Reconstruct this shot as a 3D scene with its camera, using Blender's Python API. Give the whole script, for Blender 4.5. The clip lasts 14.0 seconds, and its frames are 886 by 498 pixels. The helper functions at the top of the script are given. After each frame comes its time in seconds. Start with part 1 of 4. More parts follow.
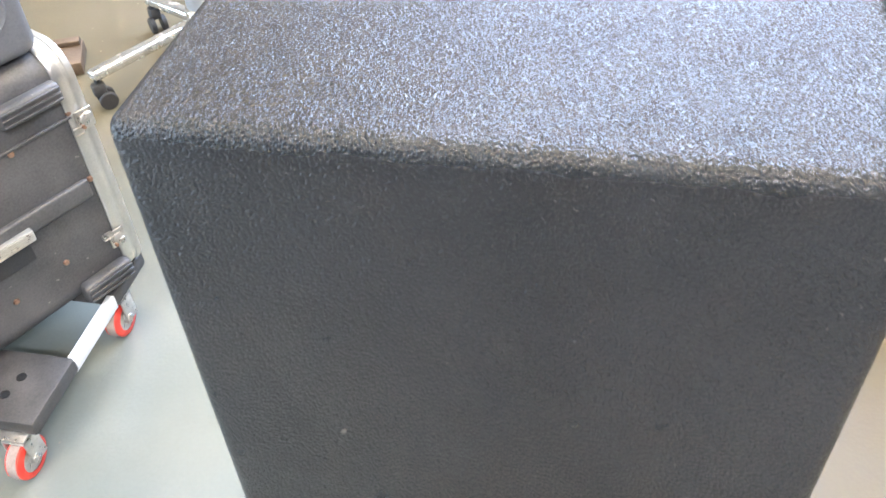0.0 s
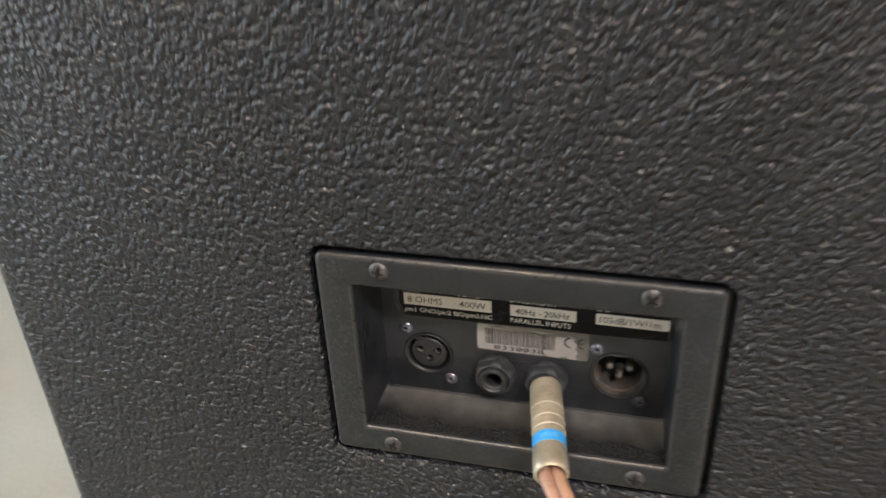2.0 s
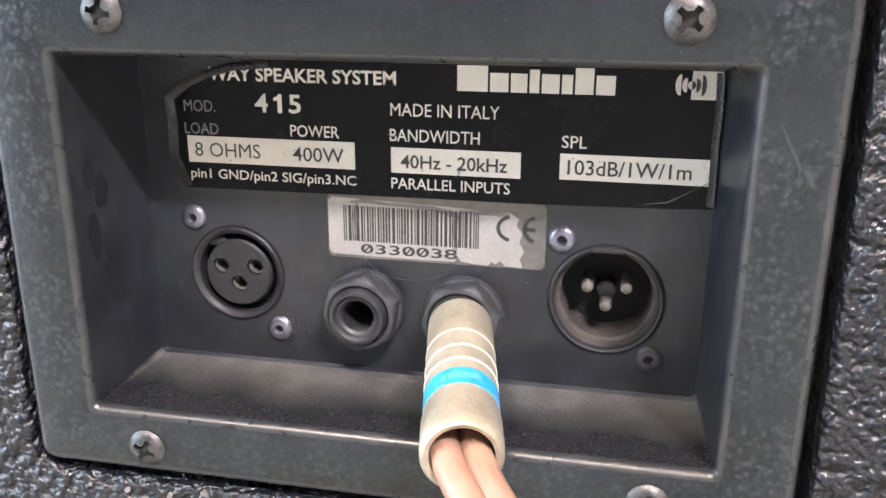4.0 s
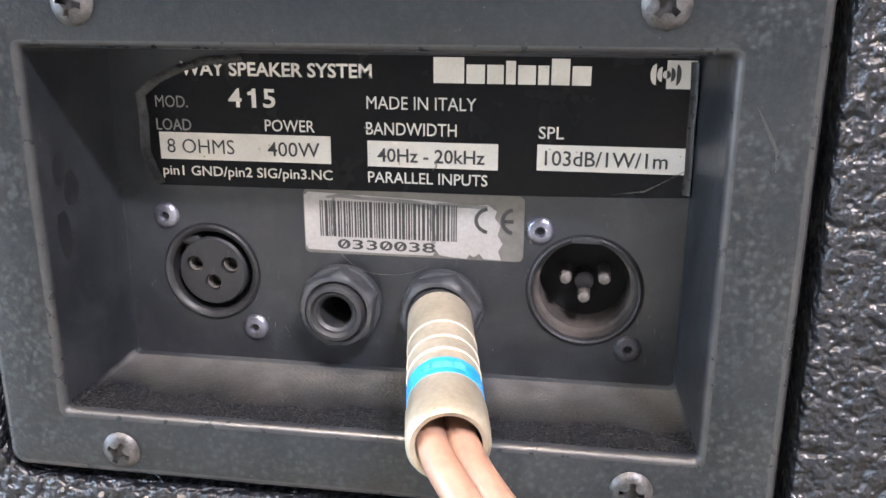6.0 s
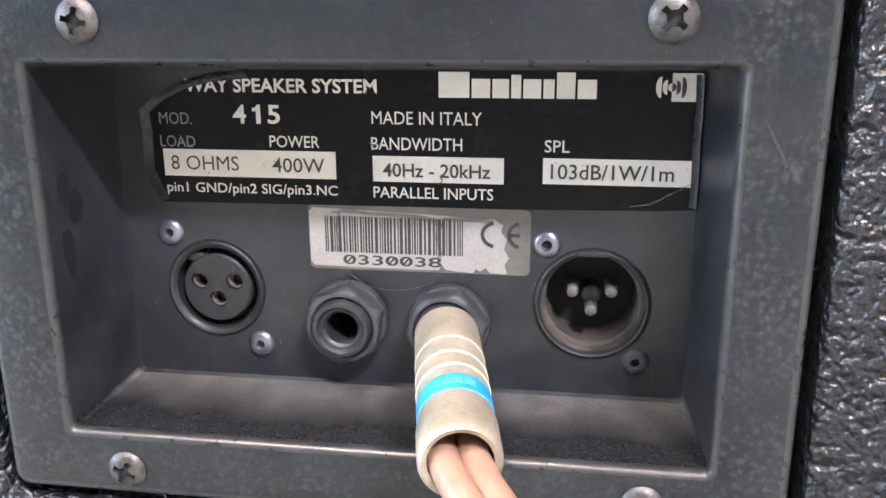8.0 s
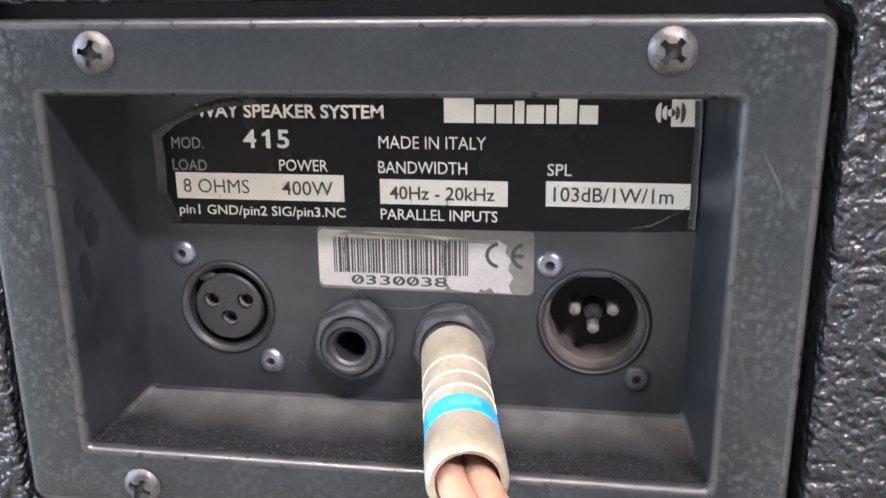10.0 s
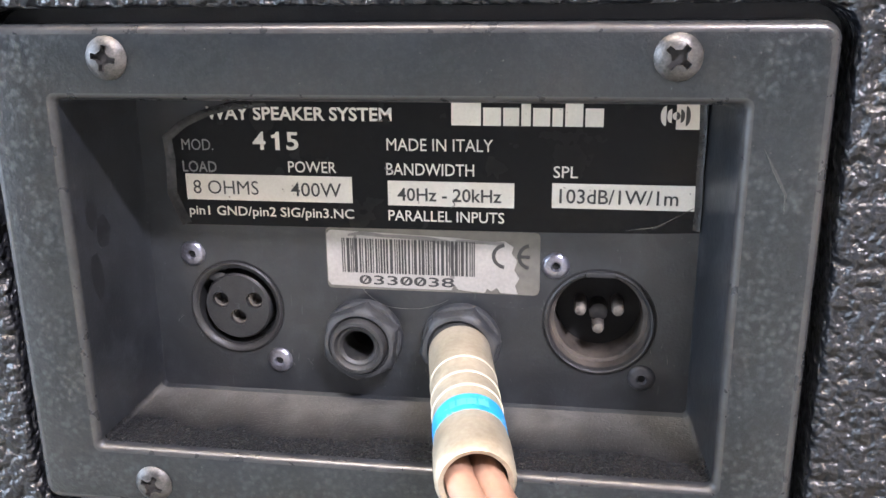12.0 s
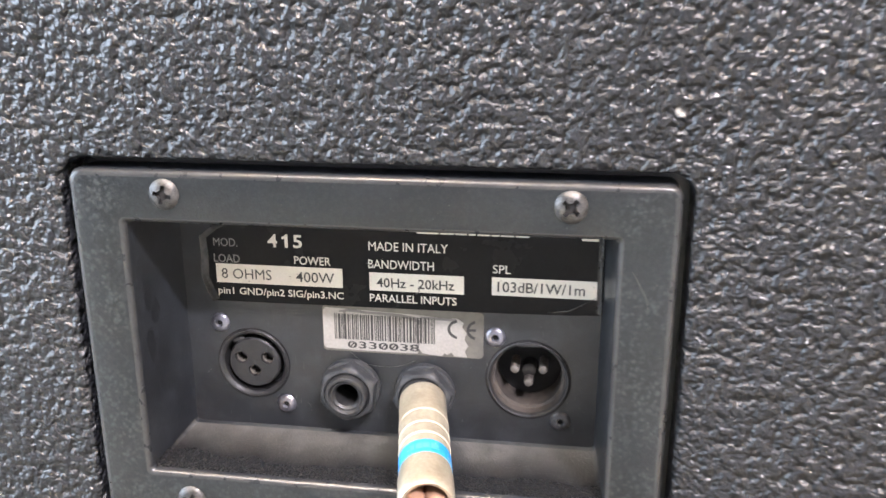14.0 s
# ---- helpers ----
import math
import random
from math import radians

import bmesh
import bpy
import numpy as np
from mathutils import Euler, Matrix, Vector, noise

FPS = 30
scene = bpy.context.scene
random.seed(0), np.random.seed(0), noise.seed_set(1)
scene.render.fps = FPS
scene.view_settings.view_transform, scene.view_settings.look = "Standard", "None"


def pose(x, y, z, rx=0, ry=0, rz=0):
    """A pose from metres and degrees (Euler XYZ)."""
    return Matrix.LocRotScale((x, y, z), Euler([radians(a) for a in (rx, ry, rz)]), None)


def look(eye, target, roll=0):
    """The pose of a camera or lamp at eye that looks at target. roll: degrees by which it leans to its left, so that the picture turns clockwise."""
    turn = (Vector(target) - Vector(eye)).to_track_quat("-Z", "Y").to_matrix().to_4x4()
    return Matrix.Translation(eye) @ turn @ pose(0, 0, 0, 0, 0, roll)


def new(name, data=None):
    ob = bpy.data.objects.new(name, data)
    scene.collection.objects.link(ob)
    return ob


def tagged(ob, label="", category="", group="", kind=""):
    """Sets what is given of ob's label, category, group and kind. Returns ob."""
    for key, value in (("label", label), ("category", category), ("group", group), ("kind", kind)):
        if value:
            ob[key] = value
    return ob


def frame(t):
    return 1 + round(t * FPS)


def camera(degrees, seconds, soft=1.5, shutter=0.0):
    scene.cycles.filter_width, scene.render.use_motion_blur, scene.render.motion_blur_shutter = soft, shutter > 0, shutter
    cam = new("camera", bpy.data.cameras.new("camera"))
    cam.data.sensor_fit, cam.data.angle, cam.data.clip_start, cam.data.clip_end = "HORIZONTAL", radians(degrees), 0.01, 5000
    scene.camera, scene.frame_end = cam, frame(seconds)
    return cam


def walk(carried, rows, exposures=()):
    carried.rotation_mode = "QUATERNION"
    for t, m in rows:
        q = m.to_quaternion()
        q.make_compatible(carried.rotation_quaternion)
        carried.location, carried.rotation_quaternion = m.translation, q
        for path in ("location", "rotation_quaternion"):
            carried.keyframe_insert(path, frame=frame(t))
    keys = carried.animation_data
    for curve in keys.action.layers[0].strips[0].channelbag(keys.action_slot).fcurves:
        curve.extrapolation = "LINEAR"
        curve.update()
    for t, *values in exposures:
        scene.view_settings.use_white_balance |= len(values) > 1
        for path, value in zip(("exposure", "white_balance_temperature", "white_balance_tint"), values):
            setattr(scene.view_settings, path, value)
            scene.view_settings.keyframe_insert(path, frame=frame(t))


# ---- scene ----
cam = camera(54.2, 14.0, shutter=0.4)
PATH = [
    (0, look((0.0552, -0.3666, 1.1931), (-0.1054, 0.3442, 0.5083), -3.2)),
    (0.5, look((0.0760, -0.4246, 1.1944), (-0.0871, 0.2908, 0.5150), -4.1)),
    (0.7, look((0.0920, -0.4182, 1.1412), (-0.0834, 0.2960, 0.4635), -5.6)),
    (0.9, look((0.0978, -0.4017, 1.0641), (-0.0843, 0.3127, 0.3884), -6.7)),
    (1, look((0.0977, -0.3875, 1.0153), (-0.0846, 0.3253, 0.3380), -7.1)),
    (1.2, look((0.0866, -0.3641, 0.8999), (-0.0931, 0.3565, 0.2302), -6.7)),
    (1.4, look((0.0808, -0.3408, 0.7828), (-0.1079, 0.3977, 0.1354), -5.8)),
    (1.5, look((0.0739, -0.3351, 0.7334), (-0.1146, 0.4226, 0.1086), -4.9)),
    (1.6, look((0.0680, -0.3160, 0.6875), (-0.1288, 0.4506, 0.0762), -4.3)),
    (2, look((0.0460, -0.2544, 0.5550), (-0.1824, 0.5745, 0.0442), -2.7)),
    (2.5, look((0.0156, -0.2015, 0.4688), (-0.2260, 0.6703, 0.0428), -2.2)),
    (3, look((0.0224, -0.1587, 0.4276), (-0.2120, 0.7343, 0.0434), -1.7)),
    (3.5, look((0.0283, -0.1444, 0.3961), (-0.1737, 0.7716, 0.0496), -0.3)),
    (4, look((0.0399, -0.1405, 0.3923), (-0.1497, 0.7940, 0.0909), 0.3)),
    (4.2, look((0.0392, -0.1411, 0.3913), (-0.1402, 0.7961, 0.0920), 0.4)),
    (6.3, look((0.0363, -0.1415, 0.3883), (-0.1105, 0.8069, 0.1073), 0.1)),
    (6.5, look((0.0357, -0.1415, 0.3883), (-0.1111, 0.8083, 0.1117), 0)),
    (7, look((0.0347, -0.1413, 0.3892), (-0.1093, 0.8094, 0.1145), -0.1)),
    (7.5, look((0.0346, -0.1411, 0.3887), (-0.1082, 0.8099, 0.1143), -0.2)),
    (9.8, look((0.0351, -0.1434, 0.3915), (-0.1132, 0.8067, 0.1172), -0.7)),
    (10, look((0.0345, -0.1443, 0.3941), (-0.1117, 0.8060, 0.1193), -0.6)),
    (10.5, look((0.0343, -0.1455, 0.3965), (-0.1121, 0.8039, 0.1188), -0.6)),
    (11, look((0.0337, -0.1458, 0.3962), (-0.1114, 0.8034, 0.1169), -0.6)),
    (11.5, look((0.0336, -0.1455, 0.3962), (-0.1126, 0.8022, 0.1125), -0.6)),
    (12, look((0.0336, -0.1461, 0.3962), (-0.1140, 0.8019, 0.1141), -0.6)),
    (12.5, look((0.0331, -0.1473, 0.3973), (-0.1117, 0.8000, 0.1117), -0.5)),
    (13, look((0.0350, -0.1522, 0.4038), (-0.1128, 0.7947, 0.1181), -0.6)),
    (13.5, look((0.0376, -0.1643, 0.4216), (-0.1050, 0.7830, 0.1347), -0.6)),
    (14, look((0.0490, -0.1941, 0.4345), (-0.0935, 0.7520, 0.1438), -0.1)),
]
EXPOSURES = [(0.0, 0.16, 5800, 7), (0.5, -0.08, 6050, 8), (1.0, 0.0, 6200, 9), (1.5, -0.36, 6500, 9), (2.0, -0.42, 6750, 11), (2.5, 0.28, 6650, 11),
             (3.0, 0.78, 6700, 9), (4.0, 0.77, 6150, 15), (6.5, 0.76, 5950, 15), (13.0, 0.78, 5950, 15), (13.5, 0.86, 6000, 15), (14.0, 0.94, 6200, 14)]
walk(cam, PATH, EXPOSURES)

# ---- light ----
world = bpy.data.worlds.new("world")
scene.world = world
world.use_nodes = True
wn = world.node_tree
sky = wn.nodes.new("ShaderNodeTexSky")
sky.sky_type = "NISHITA"
sky.sun_disc = False
sky.sun_elevation, sky.sun_rotation = radians(40), radians(150)
wn.links.new(sky.outputs[0], wn.nodes["Background"].inputs[0])
wn.nodes["Background"].inputs[1].default_value = 0.12


def area_lamp(name, eye, target, w, h, power, colour):
    d = bpy.data.lights.new(name, "AREA")
    d.shape, d.size, d.size_y, d.energy, d.color = "RECTANGLE", w, h, power, colour
    ob = new(name, d)
    ob.matrix_world = look(eye, target)
    return ob


# daylight in the roller door and in the high window
area_lamp("door_daylight", (-4.98, -1.2, 1.6), (0, -0.6, 0.6), 4.0, 3.0, 350, (0.76, 0.88, 1.0))
area_lamp("window_daylight", (0.85, 4.42, 3.55), (0.8, 0, 1.0), 4.4, 2.2, 920, (0.66, 0.76, 1.0))
# unseen hall lamps, the second added to brighten the floor: place, power, colour
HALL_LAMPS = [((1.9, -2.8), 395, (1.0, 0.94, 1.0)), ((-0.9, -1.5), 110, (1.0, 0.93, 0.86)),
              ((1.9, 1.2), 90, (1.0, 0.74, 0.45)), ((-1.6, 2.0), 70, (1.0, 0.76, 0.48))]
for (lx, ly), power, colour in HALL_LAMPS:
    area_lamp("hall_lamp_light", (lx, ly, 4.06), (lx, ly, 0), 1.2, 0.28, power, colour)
    # added upward fill that brightens the ceiling and what mirrors it
    area_lamp("ceiling_fill_light", (lx, ly, 4.36), (lx, ly, 9), 1.2, 0.28, 210, (1.0, 0.82, 0.62))

# ---- materials ----


def material(name, colour, rough=0.5, metal=0.0, spec=0.5):
    m = bpy.data.materials.new(name)
    m.use_nodes = True
    b = m.node_tree.nodes["Principled BSDF"]
    b.inputs["Base Color"].default_value = (*colour, 1)
    b.inputs["Roughness"].default_value = rough
    b.inputs["Metallic"].default_value = metal
    b.inputs["Specular IOR Level"].default_value = spec
    return m


def node(m, kind, **sets):
    n = m.node_tree.nodes.new(kind)
    for key, value in sets.items():
        n.inputs[key.replace("_", " ")].default_value = value
    return n


def join(m, a, b):
    m.node_tree.links.new(a, b)


def coords(m):
    return node(m, "ShaderNodeTexCoord").outputs["Object"]


def ramp(m, source, stops):
    r = node(m, "ShaderNodeValToRGB")
    e = r.color_ramp.elements
    while len(e) < len(stops):
        e.new(0.5)
    for k, (at, c) in enumerate(stops):
        e[k].position = at
        e[k].color = (*c, 1) if len(c) == 3 else c
    join(m, source, r.inputs[0])
    return r.outputs[0]


def grain(m, vec, scale, detail=3.0, rough=0.55, distortion=0.0):
    n = node(m, "ShaderNodeTexNoise", Scale=scale, Detail=detail, Roughness=rough, Distortion=distortion)
    join(m, vec, n.inputs["Vector"])
    return n.outputs["Fac"]


def bsdf(m):
    return m.node_tree.nodes["Principled BSDF"]


def bump(m, height, distance, strength=1.0, under=None):
    b = node(m, "ShaderNodeBump", Strength=strength, Distance=distance)
    join(m, height, b.inputs["Height"])
    if under:
        join(m, under, b.inputs["Normal"])
    return b.outputs[0]


def calc(m, op, a, b):
    n = m.node_tree.nodes.new("ShaderNodeMath")
    n.operation = op
    for k, v in enumerate((a, b)):
        if isinstance(v, (int, float)):
            n.inputs[k].default_value = v
        else:
            join(m, v, n.inputs[k])
    return n.outputs[0]


def worn(name, c1, c2, scale, rough=(0.35, 0.6), metal=0.0, fine=400.0, depth=0.0002, spec=0.5, spots=None):
    """A surface with two scales of change in colour and gloss, and a fine relief."""
    m = material(name, c1, 0.5, metal, spec)
    v = coords(m)
    big, small = grain(m, v, scale, 4), grain(m, v, fine, 2)
    mixed = calc(m, "ADD", calc(m, "MULTIPLY", big, 0.65), calc(m, "MULTIPLY", small, 0.35))
    col = ramp(m, mixed, [(0.36, c1), (0.64, c2)])
    if spots:
        dots = ramp(m, grain(m, v, spots[0], 2), [(spots[1], (0, 0, 0)), (spots[1] + 0.05, (1, 1, 1))])
        mx = node(m, "ShaderNodeMix")
        mx.data_type = "RGBA"
        join(m, dots, mx.inputs[0])
        join(m, col, mx.inputs[6])
        mx.inputs[7].default_value = (*spots[2], 1)
        col = mx.outputs[2]
    join(m, col, bsdf(m).inputs["Base Color"])
    rr = ramp(m, big, [(0.35, (rough[0],) * 3), (0.65, (rough[1],) * 3)])
    join(m, rr, bsdf(m).inputs["Roughness"])
    join(m, bump(m, small, depth), bsdf(m).inputs["Normal"])
    return m


def clamp01(m, x, lo, hi):
    n = node(m, "ShaderNodeMapRange")
    n.inputs["From Min"].default_value, n.inputs["From Max"].default_value = lo, hi
    join(m, x, n.inputs["Value"])
    return n.outputs[0]


def blend(m, fac, a, b):
    """Mixes two colours, each a socket or a plain triple."""
    mx = node(m, "ShaderNodeMix")
    mx.data_type = "RGBA"
    join(m, fac, mx.inputs[0])
    for k, c in ((6, a), (7, b)):
        if isinstance(c, tuple):
            mx.inputs[k].default_value = (*c, 1)
        else:
            join(m, c, mx.inputs[k])
    return mx.outputs[2]


def axis_of(m, v, k):
    n = node(m, "ShaderNodeSeparateXYZ")
    join(m, v, n.inputs[0])
    return n.outputs[k]


def textured_paint():
    """Sprayed black cabinet coating: soft swells with pits on the sides, finer pebbles on the top."""
    m = material("textured_black_coating", (0.03, 0.03, 0.032), 0.4)
    v = coords(m)
    top = clamp01(m, axis_of(m, v, 2), 0.898, 0.910)
    side = calc(m, "SUBTRACT", 1.0, top)
    swell = ramp(m, grain(m, v, 345.0, 0.8, 0.5, 0.1), [(0.26, (0, 0, 0)), (0.46, (0.66,) * 3), (0.76, (1, 1, 1))])
    pebble = ramp(m, grain(m, v, 480.0, 1.2, 0.5, 0.2), [(0.30, (0, 0, 0)), (0.50, (0.62,) * 3), (0.72, (1, 1, 1))])
    crumb = grain(m, v, 1150.0, 1.0)
    big = grain(m, v, 11.0, 3)
    height = calc(m, "MULTIPLY", swell, calc(m, "MULTIPLY", side, 0.80))
    height = calc(m, "ADD", height, calc(m, "MULTIPLY", pebble, calc(m, "ADD", 0.40, calc(m, "MULTIPLY", top, 0.50))))
    height = calc(m, "ADD", height, calc(m, "MULTIPLY", crumb, calc(m, "ADD", 0.14, calc(m, "MULTIPLY", top, 0.14))))
    height = calc(m, "MULTIPLY", height, calc(m, "ADD", calc(m, "MULTIPLY", big, 0.4), 0.8))
    # relief is flattened towards the cabinet's top to suit the camera's view
    thin = clamp01(m, axis_of(m, v, 2), 0.48, 0.72)
    height = calc(m, "MULTIPLY", height, calc(m, "SUBTRACT", 1.0, calc(m, "MULTIPLY", thin, 0.5)))
    join(m, bump(m, height, 0.0021, 1.0), bsdf(m).inputs["Normal"])
    col = ramp(m, grain(m, v, 9.0, 5), [(0.3, (0.0086, 0.0092, 0.0112)), (0.7, (0.0150, 0.0157, 0.0182))])
    chips = ramp(m, grain(m, v, 62.0, 1), [(0.79, (0, 0, 0)), (0.80, (1, 1, 1))])
    join(m, blend(m, chips, col, (0.28, 0.27, 0.25)), bsdf(m).inputs["Base Color"])
    gloss = ramp(m, grain(m, v, 30.0, 4), [(0.3, (0.27,) * 3), (0.7, (0.36,) * 3)])
    join(m, calc(m, "MULTIPLY", gloss, calc(m, "SUBTRACT", 1.0, calc(m, "MULTIPLY", top, 0.35))), bsdf(m).inputs["Roughness"])
    return m


def mottled_plastic():
    """Black frame plastic with a smooth grain; small pale spots lie on its side and bottom bars."""
    m = material("mottled_black_plastic", (0.012, 0.013, 0.015), 0.4, 0.0, 0.42)
    v = coords(m)
    big, fine, speck = grain(m, v, 42.0, 5), grain(m, v, 1700.0, 2), grain(m, v, 1300.0, 1)
    cells = node(m, "ShaderNodeTexVoronoi", Scale=820.0)
    cells.feature = "SMOOTH_F1"
    warped = node(m, "ShaderNodeVectorMath")
    warp = node(m, "ShaderNodeTexNoise", Scale=700.0, Detail=1.0)
    shrink = node(m, "ShaderNodeVectorMath")
    shrink.operation = "SCALE"
    shrink.inputs["Scale"].default_value = 0.0009
    join(m, v, warp.inputs["Vector"])
    join(m, warp.outputs["Color"], shrink.inputs[0])
    join(m, v, warped.inputs[0])
    join(m, shrink.outputs[0], warped.inputs[1])
    join(m, warped.outputs[0], cells.inputs["Vector"])
    spots = ramp(m, cells.outputs["Distance"], [(0.10, (1, 1, 1)), (0.48, (0, 0, 0))])
    beside = clamp01(m, calc(m, "ABSOLUTE", axis_of(m, v, 0), 0.0), 0.054, 0.064)
    below = clamp01(m, calc(m, "SUBTRACT", 0.310, axis_of(m, v, 2)), 0.0, 0.004)
    where = calc(m, "MULTIPLY", calc(m, "MAXIMUM", beside, calc(m, "MULTIPLY", below, 0.7)), clamp01(m, grain(m, v, 95.0, 3), 0.34, 0.56))
    spots = calc(m, "MULTIPLY", spots, where)
    col = ramp(m, big, [(0.35, (0.0060, 0.0080, 0.0096)), (0.65, (0.0100, 0.0126, 0.0146))])
    col = blend(m, ramp(m, grain(m, v, 900.0, 3, 0.7), [(0.44, (0, 0, 0)), (0.68, (0.45,) * 3)]), col, (0.022, 0.026, 0.028))
    col = blend(m, calc(m, "MULTIPLY", spots, 0.7), col, (0.044, 0.050, 0.051))
    col = blend(m, ramp(m, speck, [(0.76, (0, 0, 0)), (0.84, (0.4,) * 3)]), col, (0.13, 0.128, 0.118))
    join(m, col, bsdf(m).inputs["Base Color"])
    rough = calc(m, "ADD", calc(m, "MULTIPLY", big, 0.16), calc(m, "ADD", 0.25, calc(m, "MULTIPLY", spots, 0.12)))
    join(m, rough, bsdf(m).inputs["Roughness"])
    join(m, bump(m, calc(m, "ADD", calc(m, "MULTIPLY", fine, 0.45), calc(m, "MULTIPLY", spots, 0.12)), 0.00025), bsdf(m).inputs["Normal"])
    return m


def pale_backed_ledge():
    """Black plastic floor of the dish with dust specks, cloudily paler towards its back edge."""
    m = material("pale_backed_plastic", (0.011, 0.011, 0.012), 0.35)
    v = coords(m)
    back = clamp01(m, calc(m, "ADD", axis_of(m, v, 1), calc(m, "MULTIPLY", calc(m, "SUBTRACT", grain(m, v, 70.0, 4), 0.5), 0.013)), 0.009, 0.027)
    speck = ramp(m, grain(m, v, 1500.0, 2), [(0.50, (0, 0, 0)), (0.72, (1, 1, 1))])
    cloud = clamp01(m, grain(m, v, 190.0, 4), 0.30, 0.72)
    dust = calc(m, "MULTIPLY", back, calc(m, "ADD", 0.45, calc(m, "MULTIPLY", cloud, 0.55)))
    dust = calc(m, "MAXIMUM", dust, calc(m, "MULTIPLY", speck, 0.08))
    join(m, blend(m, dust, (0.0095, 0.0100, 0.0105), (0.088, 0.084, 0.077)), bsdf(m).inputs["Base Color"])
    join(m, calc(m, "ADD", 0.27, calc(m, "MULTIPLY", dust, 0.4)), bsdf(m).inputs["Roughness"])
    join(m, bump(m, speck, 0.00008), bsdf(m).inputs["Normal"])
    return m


def panel_plastic(name, mottle, rough):
    """Black moulded plastic with dust specks, dull blotches and a soft grain."""
    m = material(name, (0.012, 0.013, 0.015), 0.4)
    v = coords(m)
    big, blotch, fine = grain(m, v, 42.0, 5), grain(m, v, 620.0, 2.5, 0.6), grain(m, v, 1700.0, 2)
    col = ramp(m, big, [(0.35, (0.0104, 0.0118, 0.0138)), (0.65, (0.0182, 0.0202, 0.0228))])
    dust = ramp(m, calc(m, "ADD", calc(m, "MULTIPLY", grain(m, v, 1300.0, 1), 0.8), calc(m, "MULTIPLY", big, 0.2)), [(0.70, (0, 0, 0)), (0.80, (0.45,) * 3)])
    film_dust = calc(m, "MULTIPLY", clamp01(m, grain(m, v, 120.0, 5, 0.65, 0.4), 0.48, 0.74), 0.45)
    col = blend(m, film_dust, col, (0.041, 0.044, 0.049))
    hair = node(m, "ShaderNodeMapping")
    hair.inputs["Scale"].default_value = (1900.0, 300.0, 160.0)
    hair.inputs["Rotation"].default_value = (0, radians(24), 0)
    join(m, v, hair.inputs["Vector"])
    scratch = ramp(m, grain(m, hair.outputs[0], 1.0, 1.0), [(0.74, (0, 0, 0)), (0.80, (0.4,) * 3)])
    col = blend(m, scratch, col, (0.07, 0.07, 0.07))
    join(m, blend(m, dust, col, (0.13, 0.128, 0.118)), bsdf(m).inputs["Base Color"])
    join(m, ramp(m, calc(m, "ADD", calc(m, "MULTIPLY", big, 0.6), calc(m, "MULTIPLY", blotch, 0.4)), [(0.38, (rough[0],) * 3), (0.62, (rough[1],) * 3)]), bsdf(m).inputs["Roughness"])
    height = calc(m, "ADD", calc(m, "MULTIPLY", blotch, mottle), calc(m, "MULTIPLY", fine, 0.2))
    join(m, bump(m, height, 0.00025), bsdf(m).inputs["Normal"])
    return m


def concrete():
    m = material("sealed_concrete", (0.5, 0.5, 0.46), 0.5)
    v = coords(m)
    big, mid, fine = grain(m, v, 0.55, 5, 0.6), grain(m, v, 6.0, 5), grain(m, v, 140.0, 3)
    mixed = calc(m, "ADD", calc(m, "MULTIPLY", big, 0.5), calc(m, "ADD", calc(m, "MULTIPLY", mid, 0.38), calc(m, "MULTIPLY", fine, 0.12)))
    warm_tone = ramp(m, mixed, [(0.3, (0.082, 0.064, 0.042)), (0.52, (0.104, 0.088, 0.052)), (0.7, (0.146, 0.119, 0.086))])
    cool_tone = ramp(m, mixed, [(0.3, (0.108, 0.118, 0.098)), (0.52, (0.146, 0.157, 0.134)), (0.7, (0.188, 0.198, 0.172))])
    # floor tones stand in for mixed light: cool grey-green one side, warm tan elsewhere
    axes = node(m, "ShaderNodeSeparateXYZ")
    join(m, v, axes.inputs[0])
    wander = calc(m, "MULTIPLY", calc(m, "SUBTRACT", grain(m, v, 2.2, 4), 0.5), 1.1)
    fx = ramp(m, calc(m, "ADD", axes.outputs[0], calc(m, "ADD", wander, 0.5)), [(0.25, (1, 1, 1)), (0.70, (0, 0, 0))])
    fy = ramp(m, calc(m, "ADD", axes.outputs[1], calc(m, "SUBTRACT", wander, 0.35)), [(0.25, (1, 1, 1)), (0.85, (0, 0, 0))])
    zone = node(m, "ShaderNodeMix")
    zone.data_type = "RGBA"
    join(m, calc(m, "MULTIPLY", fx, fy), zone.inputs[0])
    join(m, warm_tone, zone.inputs[6])
    join(m, cool_tone, zone.inputs[7])
    # this half of the floor is painted brighter to lift the cabinet's reflections
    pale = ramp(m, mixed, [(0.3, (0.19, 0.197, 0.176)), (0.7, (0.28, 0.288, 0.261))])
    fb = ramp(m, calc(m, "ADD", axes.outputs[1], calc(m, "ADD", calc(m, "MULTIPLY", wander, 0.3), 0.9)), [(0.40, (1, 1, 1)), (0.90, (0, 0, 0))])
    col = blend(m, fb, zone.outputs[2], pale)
    specks = ramp(m, grain(m, v, 45.0, 1), [(0.76, (0, 0, 0)), (0.79, (1, 1, 1))])
    mx = node(m, "ShaderNodeMix")
    mx.data_type = "RGBA"
    join(m, specks, mx.inputs[0])
    join(m, col, mx.inputs[6])
    mx.inputs[7].default_value = (0.25, 0.2, 0.15, 1)
    join(m, mx.outputs[2], bsdf(m).inputs["Base Color"])
    join(m, ramp(m, mid, [(0.3, (0.4,) * 3), (0.7, (0.6,) * 3)]), bsdf(m).inputs["Roughness"])
    join(m, bump(m, fine, 0.0004), bsdf(m).inputs["Normal"])
    return m


